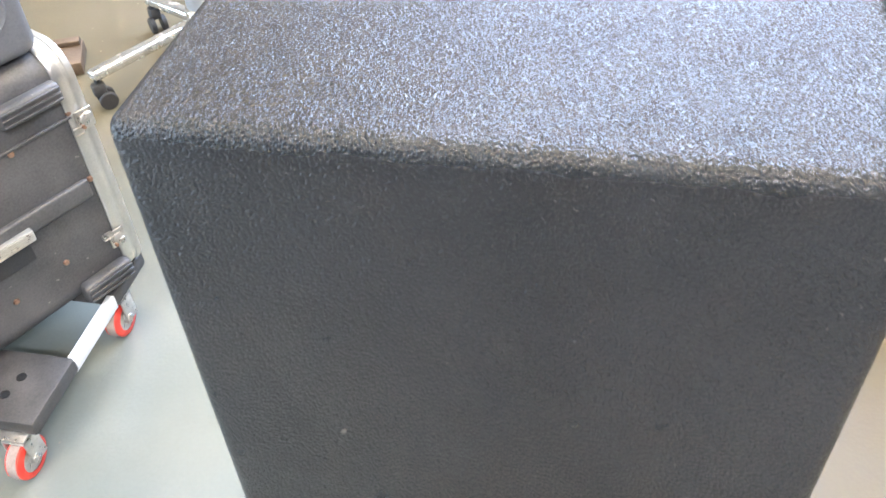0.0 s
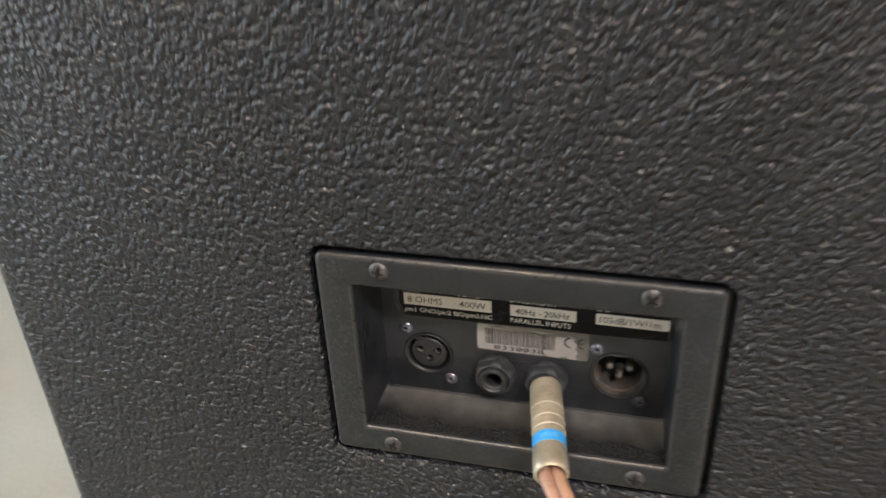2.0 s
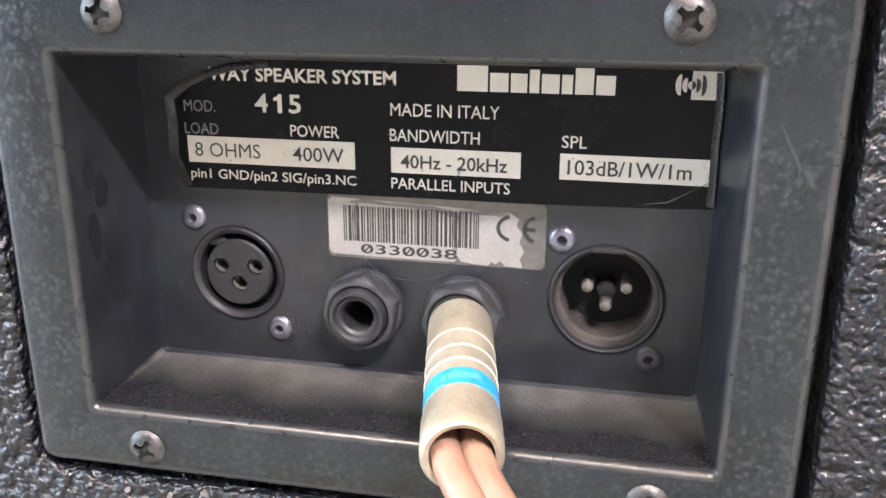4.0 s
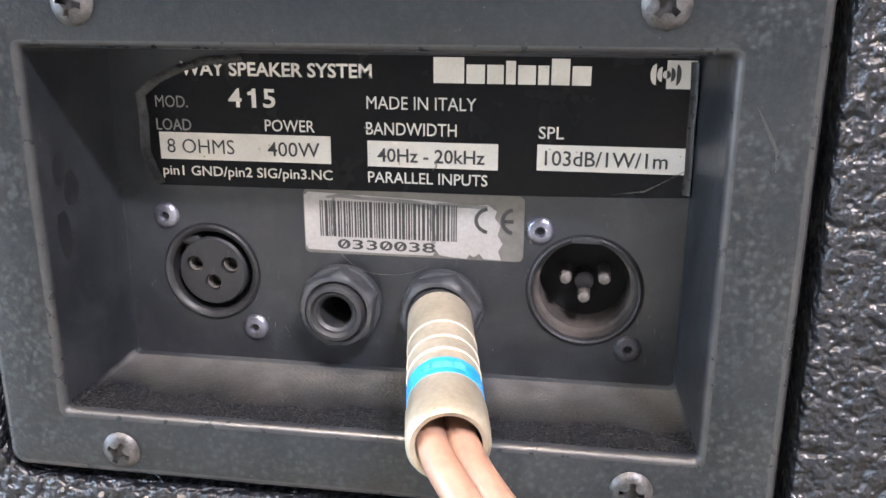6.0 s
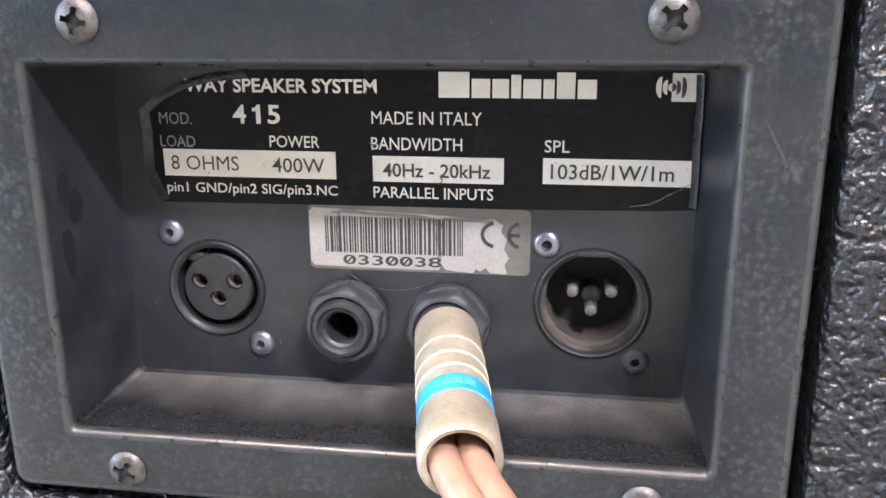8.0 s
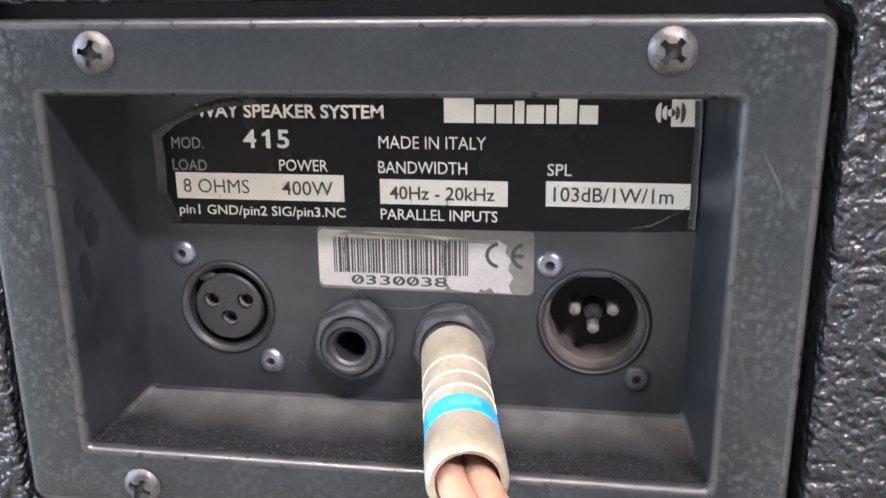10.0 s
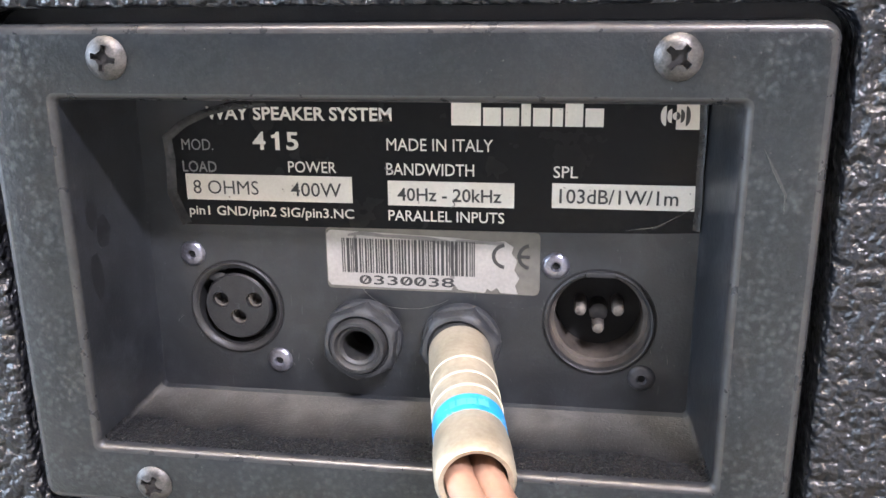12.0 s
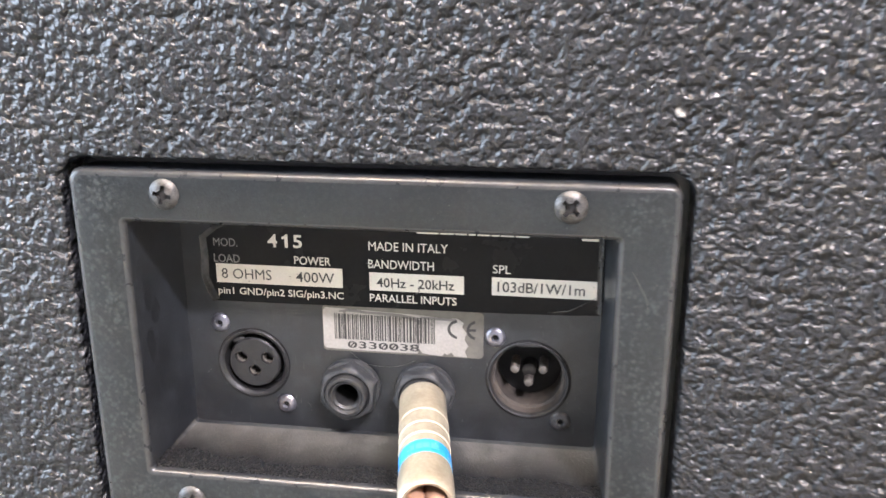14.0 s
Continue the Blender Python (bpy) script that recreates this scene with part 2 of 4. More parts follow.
COATING = textured_paint()
PLASTIC = panel_plastic("moulded_black_plastic", 0.12, (0.29, 0.40))
FRAME_PLASTIC = mottled_plastic()
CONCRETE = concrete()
PLASTER = worn("painted_wall", (0.30, 0.265, 0.215), (0.38, 0.34, 0.28), 1.2, (0.6, 0.8), 0.0, 60.0, 0.001)
DARK_WALL = worn("dark_unseen_wall", (0.085, 0.078, 0.070), (0.115, 0.105, 0.094), 1.2, (0.6, 0.8), 0.0, 60.0, 0.001)
CEILING = worn("painted_ceiling", (0.66, 0.56, 0.43), (0.78, 0.68, 0.54), 0.8, (0.7, 0.85), 0.0, 40.0, 0.001)
LABEL_BLACK = worn("printed_black_film", (0.004, 0.004, 0.0045), (0.007, 0.007, 0.0074), 60.0, (0.18, 0.30), 0.0, 800.0, 0.00004, 0.11)
INK = worn("cream_print", (0.62, 0.59, 0.52), (0.73, 0.70, 0.63), 160.0, (0.4, 0.6), 0.0, 1600.0, 0.00002, 0.5, (900.0, 0.70, (0.3, 0.27, 0.22)))
FADED_INK = worn("faded_print", (0.13, 0.13, 0.13), (0.26, 0.25, 0.235), 120.0, (0.4, 0.6))
STICKER = worn("yellowed_sticker", (0.27, 0.256, 0.232), (0.38, 0.360, 0.326), 90.0, (0.4, 0.6), 0.0, 1200.0, 0.00003, 0.5, (420.0, 0.72, (0.15, 0.142, 0.13)))
GLUE = worn("dirty_glue_rest", (0.085, 0.080, 0.068), (0.15, 0.138, 0.115), 140.0, (0.4, 0.65))
BLACK_INK = worn("black_print", (0.02, 0.02, 0.02), (0.035, 0.033, 0.03), 200.0, (0.4, 0.6))
STEEL = worn("zinc_plated_screw", (0.045, 0.044, 0.043), (0.125, 0.12, 0.115), 420.0, (0.38, 0.58), 0.8, 2500.0, 0.00003)
DULL_STEEL = worn("tarnished_steel", (0.15, 0.15, 0.17), (0.32, 0.32, 0.37), 320.0, (0.28, 0.45), 0.9, 2200.0, 0.00004)
# rubbed edges, made paler to carry their highlights in the colour
PALE_WORN_EDGE = worn("pale_rubbed_edge", (0.018, 0.019, 0.020), (0.034, 0.034, 0.034), 240.0, (0.26, 0.36), 0.0, 1200.0, 0.00004)
PALE_BACKED_LEDGE = pale_backed_ledge()
# dark colour in place of the shade inside recesses
RECESS_SHADE = worn("recess_shade", (0.010, 0.010, 0.010), (0.03, 0.028, 0.026), 900.0, (0.6, 0.8))
DARK_RIVET = worn("blackened_rivet", (0.05, 0.05, 0.055), (0.10, 0.10, 0.11), 300.0, (0.3, 0.5), 0.6)
SOCKET_BLACK = worn("black_socket_plastic", (0.012, 0.012, 0.013), (0.026, 0.0255, 0.025), 260.0, (0.44, 0.6), 0.0, 1500.0, 0.00004)
NUT_GREY = worn("grey_black_nut_plastic", (0.024, 0.026, 0.028), (0.046, 0.047, 0.048), 260.0, (0.42, 0.58), 0.0, 1500.0, 0.00005)
# near-black that paints the shade inside holes and gaps
HOLE_SHADE = material("hole_shade", (0.004, 0.004, 0.004), 0.8)
DUSTY = worn("dusty_socket_wall", (0.016, 0.014, 0.013), (0.085, 0.070, 0.057), 130.0, (0.55, 0.8))
PIN_SILVER = worn("silvered_pin", (0.10, 0.088, 0.075), (0.26, 0.235, 0.205), 400.0, (0.4, 0.55), 0.4)
PLUG_METAL = worn("satin_nickel_plug", (0.32, 0.28, 0.20), (0.47, 0.42, 0.32), 120.0, (0.36, 0.5), 0.45, 900.0, 0.00004)
PLUG_RING = worn("bright_ring", (0.58, 0.53, 0.42), (0.70, 0.65, 0.54), 200.0, (0.3, 0.42), 0.3)
BLUE_BAND = worn("blue_band", (0.015, 0.22, 0.56), (0.03, 0.30, 0.66), 300.0, (0.4, 0.55), 0.0, 900.0, 0.00003, 0.5, (380.0, 0.66, (0.30, 0.38, 0.45)))
BAND_PRINT = worn("faded_band_print", (0.05, 0.27, 0.58), (0.09, 0.33, 0.64), 600.0, (0.4, 0.55))
CABLE = worn("copper_coloured_cable", (0.25, 0.143, 0.094), (0.35, 0.208, 0.145), 60.0, (0.3, 0.45), 0.0, 500.0, 0.00005)
CASE_BLACK = worn("scuffed_case_plastic", (0.044, 0.044, 0.045), (0.102, 0.100, 0.100), 9.0, (0.38, 0.6), 0.0, 260.0, 0.0003, 0.5, (70.0, 0.74, (0.22, 0.21, 0.2)))
ALUMINIUM = worn("aluminium_profile", (0.62, 0.61, 0.57), (0.76, 0.75, 0.70), 16.0, (0.28, 0.45), 0.85, 300.0, 0.0001)
ZINC = worn("zinc_latch", (0.50, 0.47, 0.42), (0.72, 0.70, 0.66), 60.0, (0.25, 0.45), 0.9)
COPPER = worn("copper_rivet", (0.34, 0.20, 0.14), (0.50, 0.32, 0.22), 120.0, (0.35, 0.5), 0.8)
DOLLY_GREY = worn("grey_dolly_plastic", (0.030, 0.029, 0.028), (0.072, 0.067, 0.063), 16.0, (0.4, 0.6), 0.0, 300.0, 0.0003, 0.5, (55.0, 0.70, (0.14, 0.13, 0.12)))
PALE_BAR = worn("pale_painted_bar", (0.60, 0.61, 0.62), (0.74, 0.75, 0.75), 20.0, (0.35, 0.5))
RED_TYRE = worn("red_polyurethane", (0.60, 0.035, 0.022), (0.78, 0.075, 0.045), 40.0, (0.35, 0.5))
TREAD_GREY = worn("dirty_tread", (0.26, 0.20, 0.17), (0.38, 0.31, 0.27), 60.0, (0.5, 0.7))
GREY_PLASTIC = worn("grey_moulded_plastic", (0.115, 0.12, 0.13), (0.165, 0.17, 0.18), 10.0, (0.4, 0.55), 0.0, 300.0, 0.0003)
WOOD = worn("brown_wood", (0.066, 0.042, 0.024), (0.125, 0.085, 0.050), 14.0, (0.5, 0.7), 0.0, 120.0, 0.0004)
PLY = worn("plywood_edge", (0.60, 0.33, 0.12), (0.74, 0.45, 0.20), 30.0, (0.5, 0.65), 0.0, 200.0, 0.0003)
DARK_CASE = worn("charcoal_case_cover", (0.045, 0.052, 0.056), (0.065, 0.072, 0.076), 8.0, (0.5, 0.7), 0.0, 200.0, 0.0005, 0.5, (40.0, 0.76, (0.3, 0.3, 0.28)))
CHROME = worn("chromed_tube", (0.62, 0.62, 0.60), (0.78, 0.78, 0.75), 30.0, (0.14, 0.3), 0.9)
GREY_PAINT = worn("grey_painted_post", (0.22, 0.23, 0.24), (0.30, 0.31, 0.32), 20.0, (0.35, 0.5))
RUBBER = worn("black_rubber", (0.02, 0.02, 0.02), (0.045, 0.045, 0.045), 60.0, (0.5, 0.7))
LAMP_WHITE = worn("lamp_housing", (0.7, 0.7, 0.68), (0.8, 0.8, 0.78), 20.0, (0.4, 0.5))
GLOW = material("lamp_diffuser", (0.8, 0.8, 0.8), 0.5)
bsdf(GLOW).inputs["Emission Color"].default_value = (1.0, 0.87, 0.70, 1)
bsdf(GLOW).inputs["Emission Strength"].default_value = 6.0

# ---- building helpers ----


def thing(name, label, category, group="", at=None):
    ob = new(name)
    if at is not None:
        ob.matrix_world = at
    return tagged(ob, label, category, group)


def part(name, bm, mat, parent=None, label="", smooth=True, m=None):
    """Links a bmesh as one mesh object under a thing or a part, in that parent's own axes."""
    bmesh.ops.recalc_face_normals(bm, faces=bm.faces)
    if m is not None:
        bm.transform(m)
    me = bpy.data.meshes.new(name)
    bm.to_mesh(me)
    bm.free()
    return link_part(name, me, mat, parent, label, smooth)


def link_part(name, me, mat, parent=None, label="", smooth=True):
    if mat is not None and not me.materials:
        me.materials.append(mat)
    if smooth:
        me.shade_smooth()
        me.set_sharp_from_angle(angle=radians(38))
    ob = new(name, me)
    if parent is not None:
        ob.parent = parent
    if label:
        ob["label"] = label
    return ob


def rounded_box(size, centre=(0, 0, 0), r=0.002, seg=2):
    bm = bmesh.new()
    bmesh.ops.create_cube(bm, size=1.0)
    bm.transform(Matrix.Translation(centre) @ Matrix.Diagonal((*size, 1)))
    if r:
        bmesh.ops.bevel(bm, geom=list(bm.edges), offset=r, segments=seg, profile=0.5, affect="EDGES")
    return bm


def merged(*bms):
    out = bmesh.new()
    for b in bms:
        me = bpy.data.meshes.new("tmp")
        b.to_mesh(me)
        b.free()
        out.from_mesh(me)
        bpy.data.meshes.remove(me)
    return out


def lathe(profile, n=32, axis="y", cap=True):
    """Turns (radius, height) pairs; the height runs along the axis."""
    bm = bmesh.new()
    rings = []
    for r, h in profile:
        ring = []
        for k in range(n):
            a = 2 * math.pi * k / n
            c, s = r * math.cos(a), r * math.sin(a)
            p = {"y": (c, h, s), "z": (c, s, h), "x": (h, c, s)}[axis]
            ring.append(bm.verts.new(p))
        rings.append(ring)
    for a, b in zip(rings, rings[1:]):
        for k in range(n):
            bm.faces.new((a[k], a[(k + 1) % n], b[(k + 1) % n], b[k]))
    if cap:
        for ring in (rings[0], rings[-1]):
            bm.faces.new(ring)
    bmesh.ops.remove_doubles(bm, verts=bm.verts, dist=1e-7)
    return bm


def rect_loop(hw, hh, r, n=6):
    """Points (x, z) of a rounded rectangle."""
    pts = []
    for cx, cz, a0 in ((hw - r, hh - r, 0), (-hw + r, hh - r, 90), (-hw + r, -hh + r, 180), (hw - r, -hh + r, 270)):
        for k in range(n + 1):
            a = radians(a0 + 90 * k / n)
            pts.append((cx + r * math.cos(a), cz + r * math.sin(a)))
    return pts


def loft(loops, cap_last=False, cap_first=False):
    """Joins rings of 3D points one after another."""
    bm = bmesh.new()
    rings = [[bm.verts.new(p) for p in ring] for ring in loops]
    n = len(rings[0])
    for a, b in zip(rings, rings[1:]):
        for k in range(n):
            bm.faces.new((a[k], a[(k + 1) % n], b[(k + 1) % n], b[k]))
    if cap_last:
        bm.faces.new(rings[-1])
    if cap_first:
        bm.faces.new(rings[0])
    return bm


def tube(points, radius, n=12, steps=10):
    """A round tube along a smooth line through the points."""
    P = [Vector(p) for p in points]
    line = []
    for i in range(len(P) - 1):
        p0, p1, p2, p3 = P[max(i - 1, 0)], P[i], P[i + 1], P[min(i + 2, len(P) - 1)]
        for k in range(steps):
            t = k / steps
            line.append(0.5 * (2 * p1 + (p2 - p0) * t + (2 * p0 - 5 * p1 + 4 * p2 - p3) * t * t + (3 * p1 - p0 - 3 * p2 + p3) * t ** 3))
    line.append(P[-1])
    rings, up = [], Vector((0.3, 0.1, 1)).normalized()
    for i, p in enumerate(line):
        d = (line[min(i + 1, len(line) - 1)] - line[max(i - 1, 0)]).normalized()
        side = d.cross(up).normalized()
        up = side.cross(d).normalized()
        rings.append([p + radius * (math.cos(a) * side + math.sin(a) * up) for a in (2 * math.pi * k / n for k in range(n))])
    return loft(rings, True, True)


def sheet(outline, y0, y1):
    """A flat plate with the outline (x, z), from y0 (back) to y1 (front)."""
    return loft([[(x, y0, z) for x, z in outline], [(x, y1, z) for x, z in outline]], True, True)


def cut(bm, *cutters):
    """Takes the cutters out of bm."""
    def temp(b):
        me = bpy.data.meshes.new("tmp")
        bmesh.ops.recalc_face_normals(b, faces=b.faces)
        b.to_mesh(me)
        b.free()
        return new("tmp", me)
    base = temp(bm)
    tools = [temp(c) for c in cutters]
    for t in tools:
        mod = base.modifiers.new("cut", "BOOLEAN")
        mod.operation, mod.object, mod.solver = "DIFFERENCE", t, "EXACT"
    me = bpy.data.meshes.new_from_object(base.evaluated_get(bpy.context.evaluated_depsgraph_get()))
    out = bmesh.new()
    out.from_mesh(me)
    for ob in (base, *tools):
        old = ob.data
        bpy.data.objects.remove(ob)
        bpy.data.meshes.remove(old)
    bpy.data.meshes.remove(me)
    return out


def lettering(text, x0, x1, z0, z1, y, bold=0.0):
    """The words as a flat mesh that fills the given box of the panel; y is its face."""
    cu = bpy.data.curves.new("tmp", "FONT")
    cu.body, cu.size, cu.offset, cu.resolution_u = text, 1.0, bold, 3
    ob = new("tmp", cu)
    me = bpy.data.meshes.new_from_object(ob.evaluated_get(bpy.context.evaluated_depsgraph_get()))
    bpy.data.objects.remove(ob)
    bpy.data.curves.remove(cu)
    bm = bmesh.new()
    bm.from_mesh(me)
    bpy.data.meshes.remove(me)
    xs, ys = [v.co.x for v in bm.verts], [v.co.y for v in bm.verts]
    ax, bx, ay, by = min(xs), max(xs), min(ys), max(ys)
    for v in bm.verts:
        v.co = ((v.co.x - ax) / (bx - ax) * (x1 - x0) + x0, y, (v.co.y - ay) / (by - ay) * (z1 - z0) + z0)
    return bm


# ---- the hall ----
def block(name, x0, x1, y0, y1, z0, z1, mat, label, category):
    bm = rounded_box((x1 - x0, y1 - y0, z1 - z0), ((x0 + x1) / 2, (y0 + y1) / 2, (z0 + z1) / 2), 0)
    return tagged(part(name, bm, mat, None, "", False), label, category, "", "structure")


block("floor", -5.2, 5.2, -5.2, 4.7, -0.2, 0.0, CONCRETE, "pale worn concrete floor of a hall, tinted in zones for mixed light", "floor")
block("ceiling", -5.2, 5.2, -5.2, 4.7, 4.8, 5.0, CEILING, "plain painted ceiling high over the hall", "ceiling")
block("wall_east", 5.0, 5.2, -5.2, 4.7, 0.0, 4.8, PLASTER, "plain beige painted hall wall", "wall")
# out of view; its dark colour is there to dim what the cabinet mirrors
block("wall_south", -5.0, 5.0, -5.2, -5.0, 0.0, 4.8, DARK_WALL, "unseen dark taupe hall wall that dims the reflections", "wall")


def wall_with_opening(name, label, along, at, lo, hi, o0, o1, s0, s1):
    """A 0.2 m wall across the hall with one opening."""
    bms = []
    for a, b, c, d in ((lo, o0, 0, 4.8), (o1, hi, 0, 4.8), (o0, o1, s1, 4.8), (o0, o1, 0, s0)):
        if b - a > 0.01 and d - c > 0.01:
            if along == "y":
                bms.append(rounded_box((0.2, b - a, d - c), (at, (a + b) / 2, (c + d) / 2), 0))
            else:
                bms.append(rounded_box((b - a, 0.2, d - c), ((a + b) / 2, at, (c + d) / 2), 0))
    return tagged(part(name, merged(*bms), PLASTER, None, "", False), label, "wall", "", "structure")


wall_with_opening("wall_west", "beige hall wall with an open roller door", "y", -5.1, -5.2, 4.7, -3.3, 0.9, 0.0, 3.2)
wall_with_opening("wall_north", "beige hall wall with a high window", "x", 4.6, -5.0, 5.0, -1.4, 3.1, 2.4, 4.7)

# fixtures added out of view to go with the hall lights
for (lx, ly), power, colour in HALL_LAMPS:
    lamp = thing("ceiling_lamp", "unseen long white ceiling lamp with a glowing diffuser", "lamp", "hall lamps", pose(lx, ly, 4.8))
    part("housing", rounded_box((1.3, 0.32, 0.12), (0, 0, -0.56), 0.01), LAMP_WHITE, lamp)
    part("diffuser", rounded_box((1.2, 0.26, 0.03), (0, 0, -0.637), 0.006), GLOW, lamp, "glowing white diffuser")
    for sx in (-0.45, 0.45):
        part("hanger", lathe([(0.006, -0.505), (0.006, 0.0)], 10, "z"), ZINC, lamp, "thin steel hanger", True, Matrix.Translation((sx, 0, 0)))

# ---- the loudspeaker ----
CX, CZ0, CZ1, CHW, CDEPTH = 0.0040, 0.203, 0.915, 0.2314, 0.43
PZ = 0.3435  # height of the connector panel's middle
speaker = thing("loudspeaker", "large black loudspeaker with textured coating and a recessed connector panel", "loudspeaker", "", pose(0, 0, 0))


def cabinet_mesh():
    bm = rounded_box((2 * CHW, CDEPTH, CZ1 - CZ0), (CX, CDEPTH / 2, (CZ0 + CZ1) / 2), 0.0135, 5)
    rear = min(bm.faces, key=lambda f: f.calc_center_median().y - f.calc_area() * 10 if abs(f.normal.y) > 0.99 and f.calc_center_median().y < 0.01 else 9)
    outer = list(rear.edges)
    bmesh.ops.delete(bm, geom=[rear], context="FACES_ONLY")
    rings = []
    for grow, y in ((0.0013, 0.0), (0.0006, 0.0002), (0.0002, 0.0006), (0.0, 0.0014), (0.0, 0.010)):
        rings.append([bm.verts.new((x + 0.0003, y, z + PZ)) for x, z in rect_loop(0.0765 + grow, 0.0510 + grow, 0.006 + grow)])
    hole = rings[0]
    ring = [bm.edges.new((hole[k], hole[(k + 1) % len(hole)])) for k in range(len(hole))]
    bmesh.ops.triangle_fill(bm, use_beauty=True, use_dissolve=False, edges=outer + ring)
    for a, b in zip(rings, rings[1:]):
        for k in range(len(a)):
            bm.faces.new((a[k], a[(k + 1) % len(a)], b[(k + 1) % len(a)], b[k]))
    return bm


part("body", cabinet_mesh(), COATING, speaker)


def ring_at(hw, hh, r, y, dx=0.0, dz=0.0):
    return [(x + dx, y, z + PZ + dz) for x, z in rect_loop(hw, hh, r)]


PLATE_Y = 0.026
dish = [ring_at(0.0790, 0.0524, 0.003, 0.0102), ring_at(0.0743, 0.0483, 0.0032, 0.0100), ring_at(0.0743, 0.0483, 0.0032, 0.0012),
        ring_at(0.0740, 0.0480, 0.0030, 0.0003), ring_at(0.0734, 0.0474, 0.0028, -0.0002), ring_at(0.0726, 0.0466, 0.0026, -0.0004),
        ring_at(0.0618, 0.0363, 0.0016, -0.0004), ring_at(0.0613, 0.0358, 0.0014, -0.0002), ring_at(0.0608, 0.0353, 0.0012, 0.0003),
        ring_at(0.0605, 0.0350, 0.0010, 0.0010), ring_at(0.0604, 0.0349, 0.0010, 0.0018), ring_at(0.0590, 0.0336, 0.0012, 0.0250), ring_at(0.0585, 0.0331, 0.0012, PLATE_Y)]
SOCKETS = ((-0.0396, -0.0135, 0.0091), (0.0396, -0.0135, 0.0107), (-0.0107, -0.0189, 0.0034), (0.0107, -0.0189, 0.0034))


def panel_mesh():
    bm = loft(dish)
    bm.verts.ensure_lookup_table()
    n = len(dish[0])
    last = [bm.verts[len(dish) * n - n + k] for k in range(n)]
    edges = [bm.edges.get((last[k], last[(k + 1) % n])) for k in range(n)]
    for cx, cz, r in SOCKETS:
        ring = [bm.verts.new((cx + r * math.cos(a), PLATE_Y, PZ + cz + r * math.sin(a))) for a in (2 * math.pi * k / 32 for k in range(32))]
        edges += [bm.edges.new((ring[k], ring[(k + 1) % 32])) for k in range(32)]
    bmesh.ops.triangle_fill(bm, use_beauty=True, use_dissolve=False, edges=edges)
    for f in bm.faces:
        c = f.calc_center_median()
        away = max(abs(c.x) - 0.0610, abs(c.z - PZ) - 0.0355)
        if c.y < 0.0011 and (abs(away) < 0.0009 or abs(c.x) > 0.0727 or abs(c.z - PZ) > 0.0467):
            f.material_index = 1
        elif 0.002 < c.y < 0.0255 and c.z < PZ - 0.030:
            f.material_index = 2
        elif c.y < 0.0011:
            f.material_index = 3
    return bm


panel_bm = panel_mesh()
panel = part("connector_panel", panel_bm, PLASTIC, speaker, "matt black moulded plastic connector dish")
panel.data.materials.append(PALE_WORN_EDGE)
panel.data.materials.append(PALE_BACKED_LEDGE)
panel.data.materials.append(FRAME_PLASTIC)


def cross_screw():
    head = lathe([(0.0001, -0.0015), (0.0012, -0.00145), (0.0024, -0.0012), (0.0034, -0.0006), (0.0039, 0.0), (0.0039, 0.0006), (0.0002, 0.0006)], 28)
    arms = []
    for a in (0, 90):
        b = rounded_box((0.0046, 0.0036, 0.00105), (0, -0.0018, 0), 0)
        b.transform(pose(0, 0, 0, 0, a, 0))
        arms.append(b)
    for a in (45, 135):
        b = rounded_box((0.0025, 0.0030, 0.0011), (0, -0.0016, 0), 0)
        b.transform(pose(0, 0, 0, 0, a, 0))
        arms.append(b)
    bm = cut(head, *arms)
    dome = ((0.0, -0.0015), (0.0012, -0.00145), (0.0024, -0.0012), (0.0034, -0.0006), (0.0039, 0.0))
    for f in bm.faces:
        c = f.calc_center_median()
        r = math.hypot(c.x, c.z)
        # faces sunk below the dome get the shade as a dark colour
        if r < 0.0023 and c.y > np.interp(r, [d[0] for d in dome], [d[1] for d in dome]) + 0.00006:
            f.material_index = 1
    return bm


screw_me = None
for sx, sz, turn in ((-0.0490, 0.0425, 12), (0.0494, 0.0427, 40), (-0.0494, -0.0427, 25), (0.0494, -0.0420, 5)):
    if screw_me is None:
        sc = part("screw", cross_screw(), STEEL, panel, "zinc-plated cross-head screw")
        sc.data.materials.append(RECESS_SHADE)
        screw_me = sc.data
    else:
        sc = link_part("screw", screw_me, None, panel, "zinc-plated cross-head screw")
    sc.matrix_local = pose(sx, -0.0006, PZ + sz, 0, turn, 0)

rivet_profile = [(0.0008, 0.0006), (0.0008, -0.0005), (0.0011, -0.0010), (0.0021, -0.0009), (0.0027, -0.0004), (0.0029, 0.0)]
for rx, rz, mat in ((-0.0489, -0.0014, DULL_STEEL), (-0.0304, -0.0257, DULL_STEEL), (0.0304, -0.0013, DULL_STEEL), (0.0489, -0.0255, DARK_RIVET)):
    rv = part("rivet", lathe(rivet_profile, 24, cap=False), mat, panel, "dulled blind rivet")
    rv.matrix_local = pose(rx, PLATE_Y, PZ + rz)
    core = part("rivet_hole", lathe([(0.0009, -0.0002), (0.0001, -0.00021)], 12), HOLE_SHADE, panel, "black disc for the shade in a rivet's hole")
    core.matrix_local = pose(rx, PLATE_Y, PZ + rz)

# female socket
female = part("female_socket", lathe([(0.0105, 0.0), (0.0105, -0.0005), (0.0102, -0.0008), (0.0098, -0.0007), (0.0093, -0.0003), (0.0090, 0.0002)], 48, cap=False),
              SOCKET_BLACK, speaker, "black round three-hole audio socket")
female.matrix_local = pose(-0.0396, PLATE_Y, PZ - 0.0135)
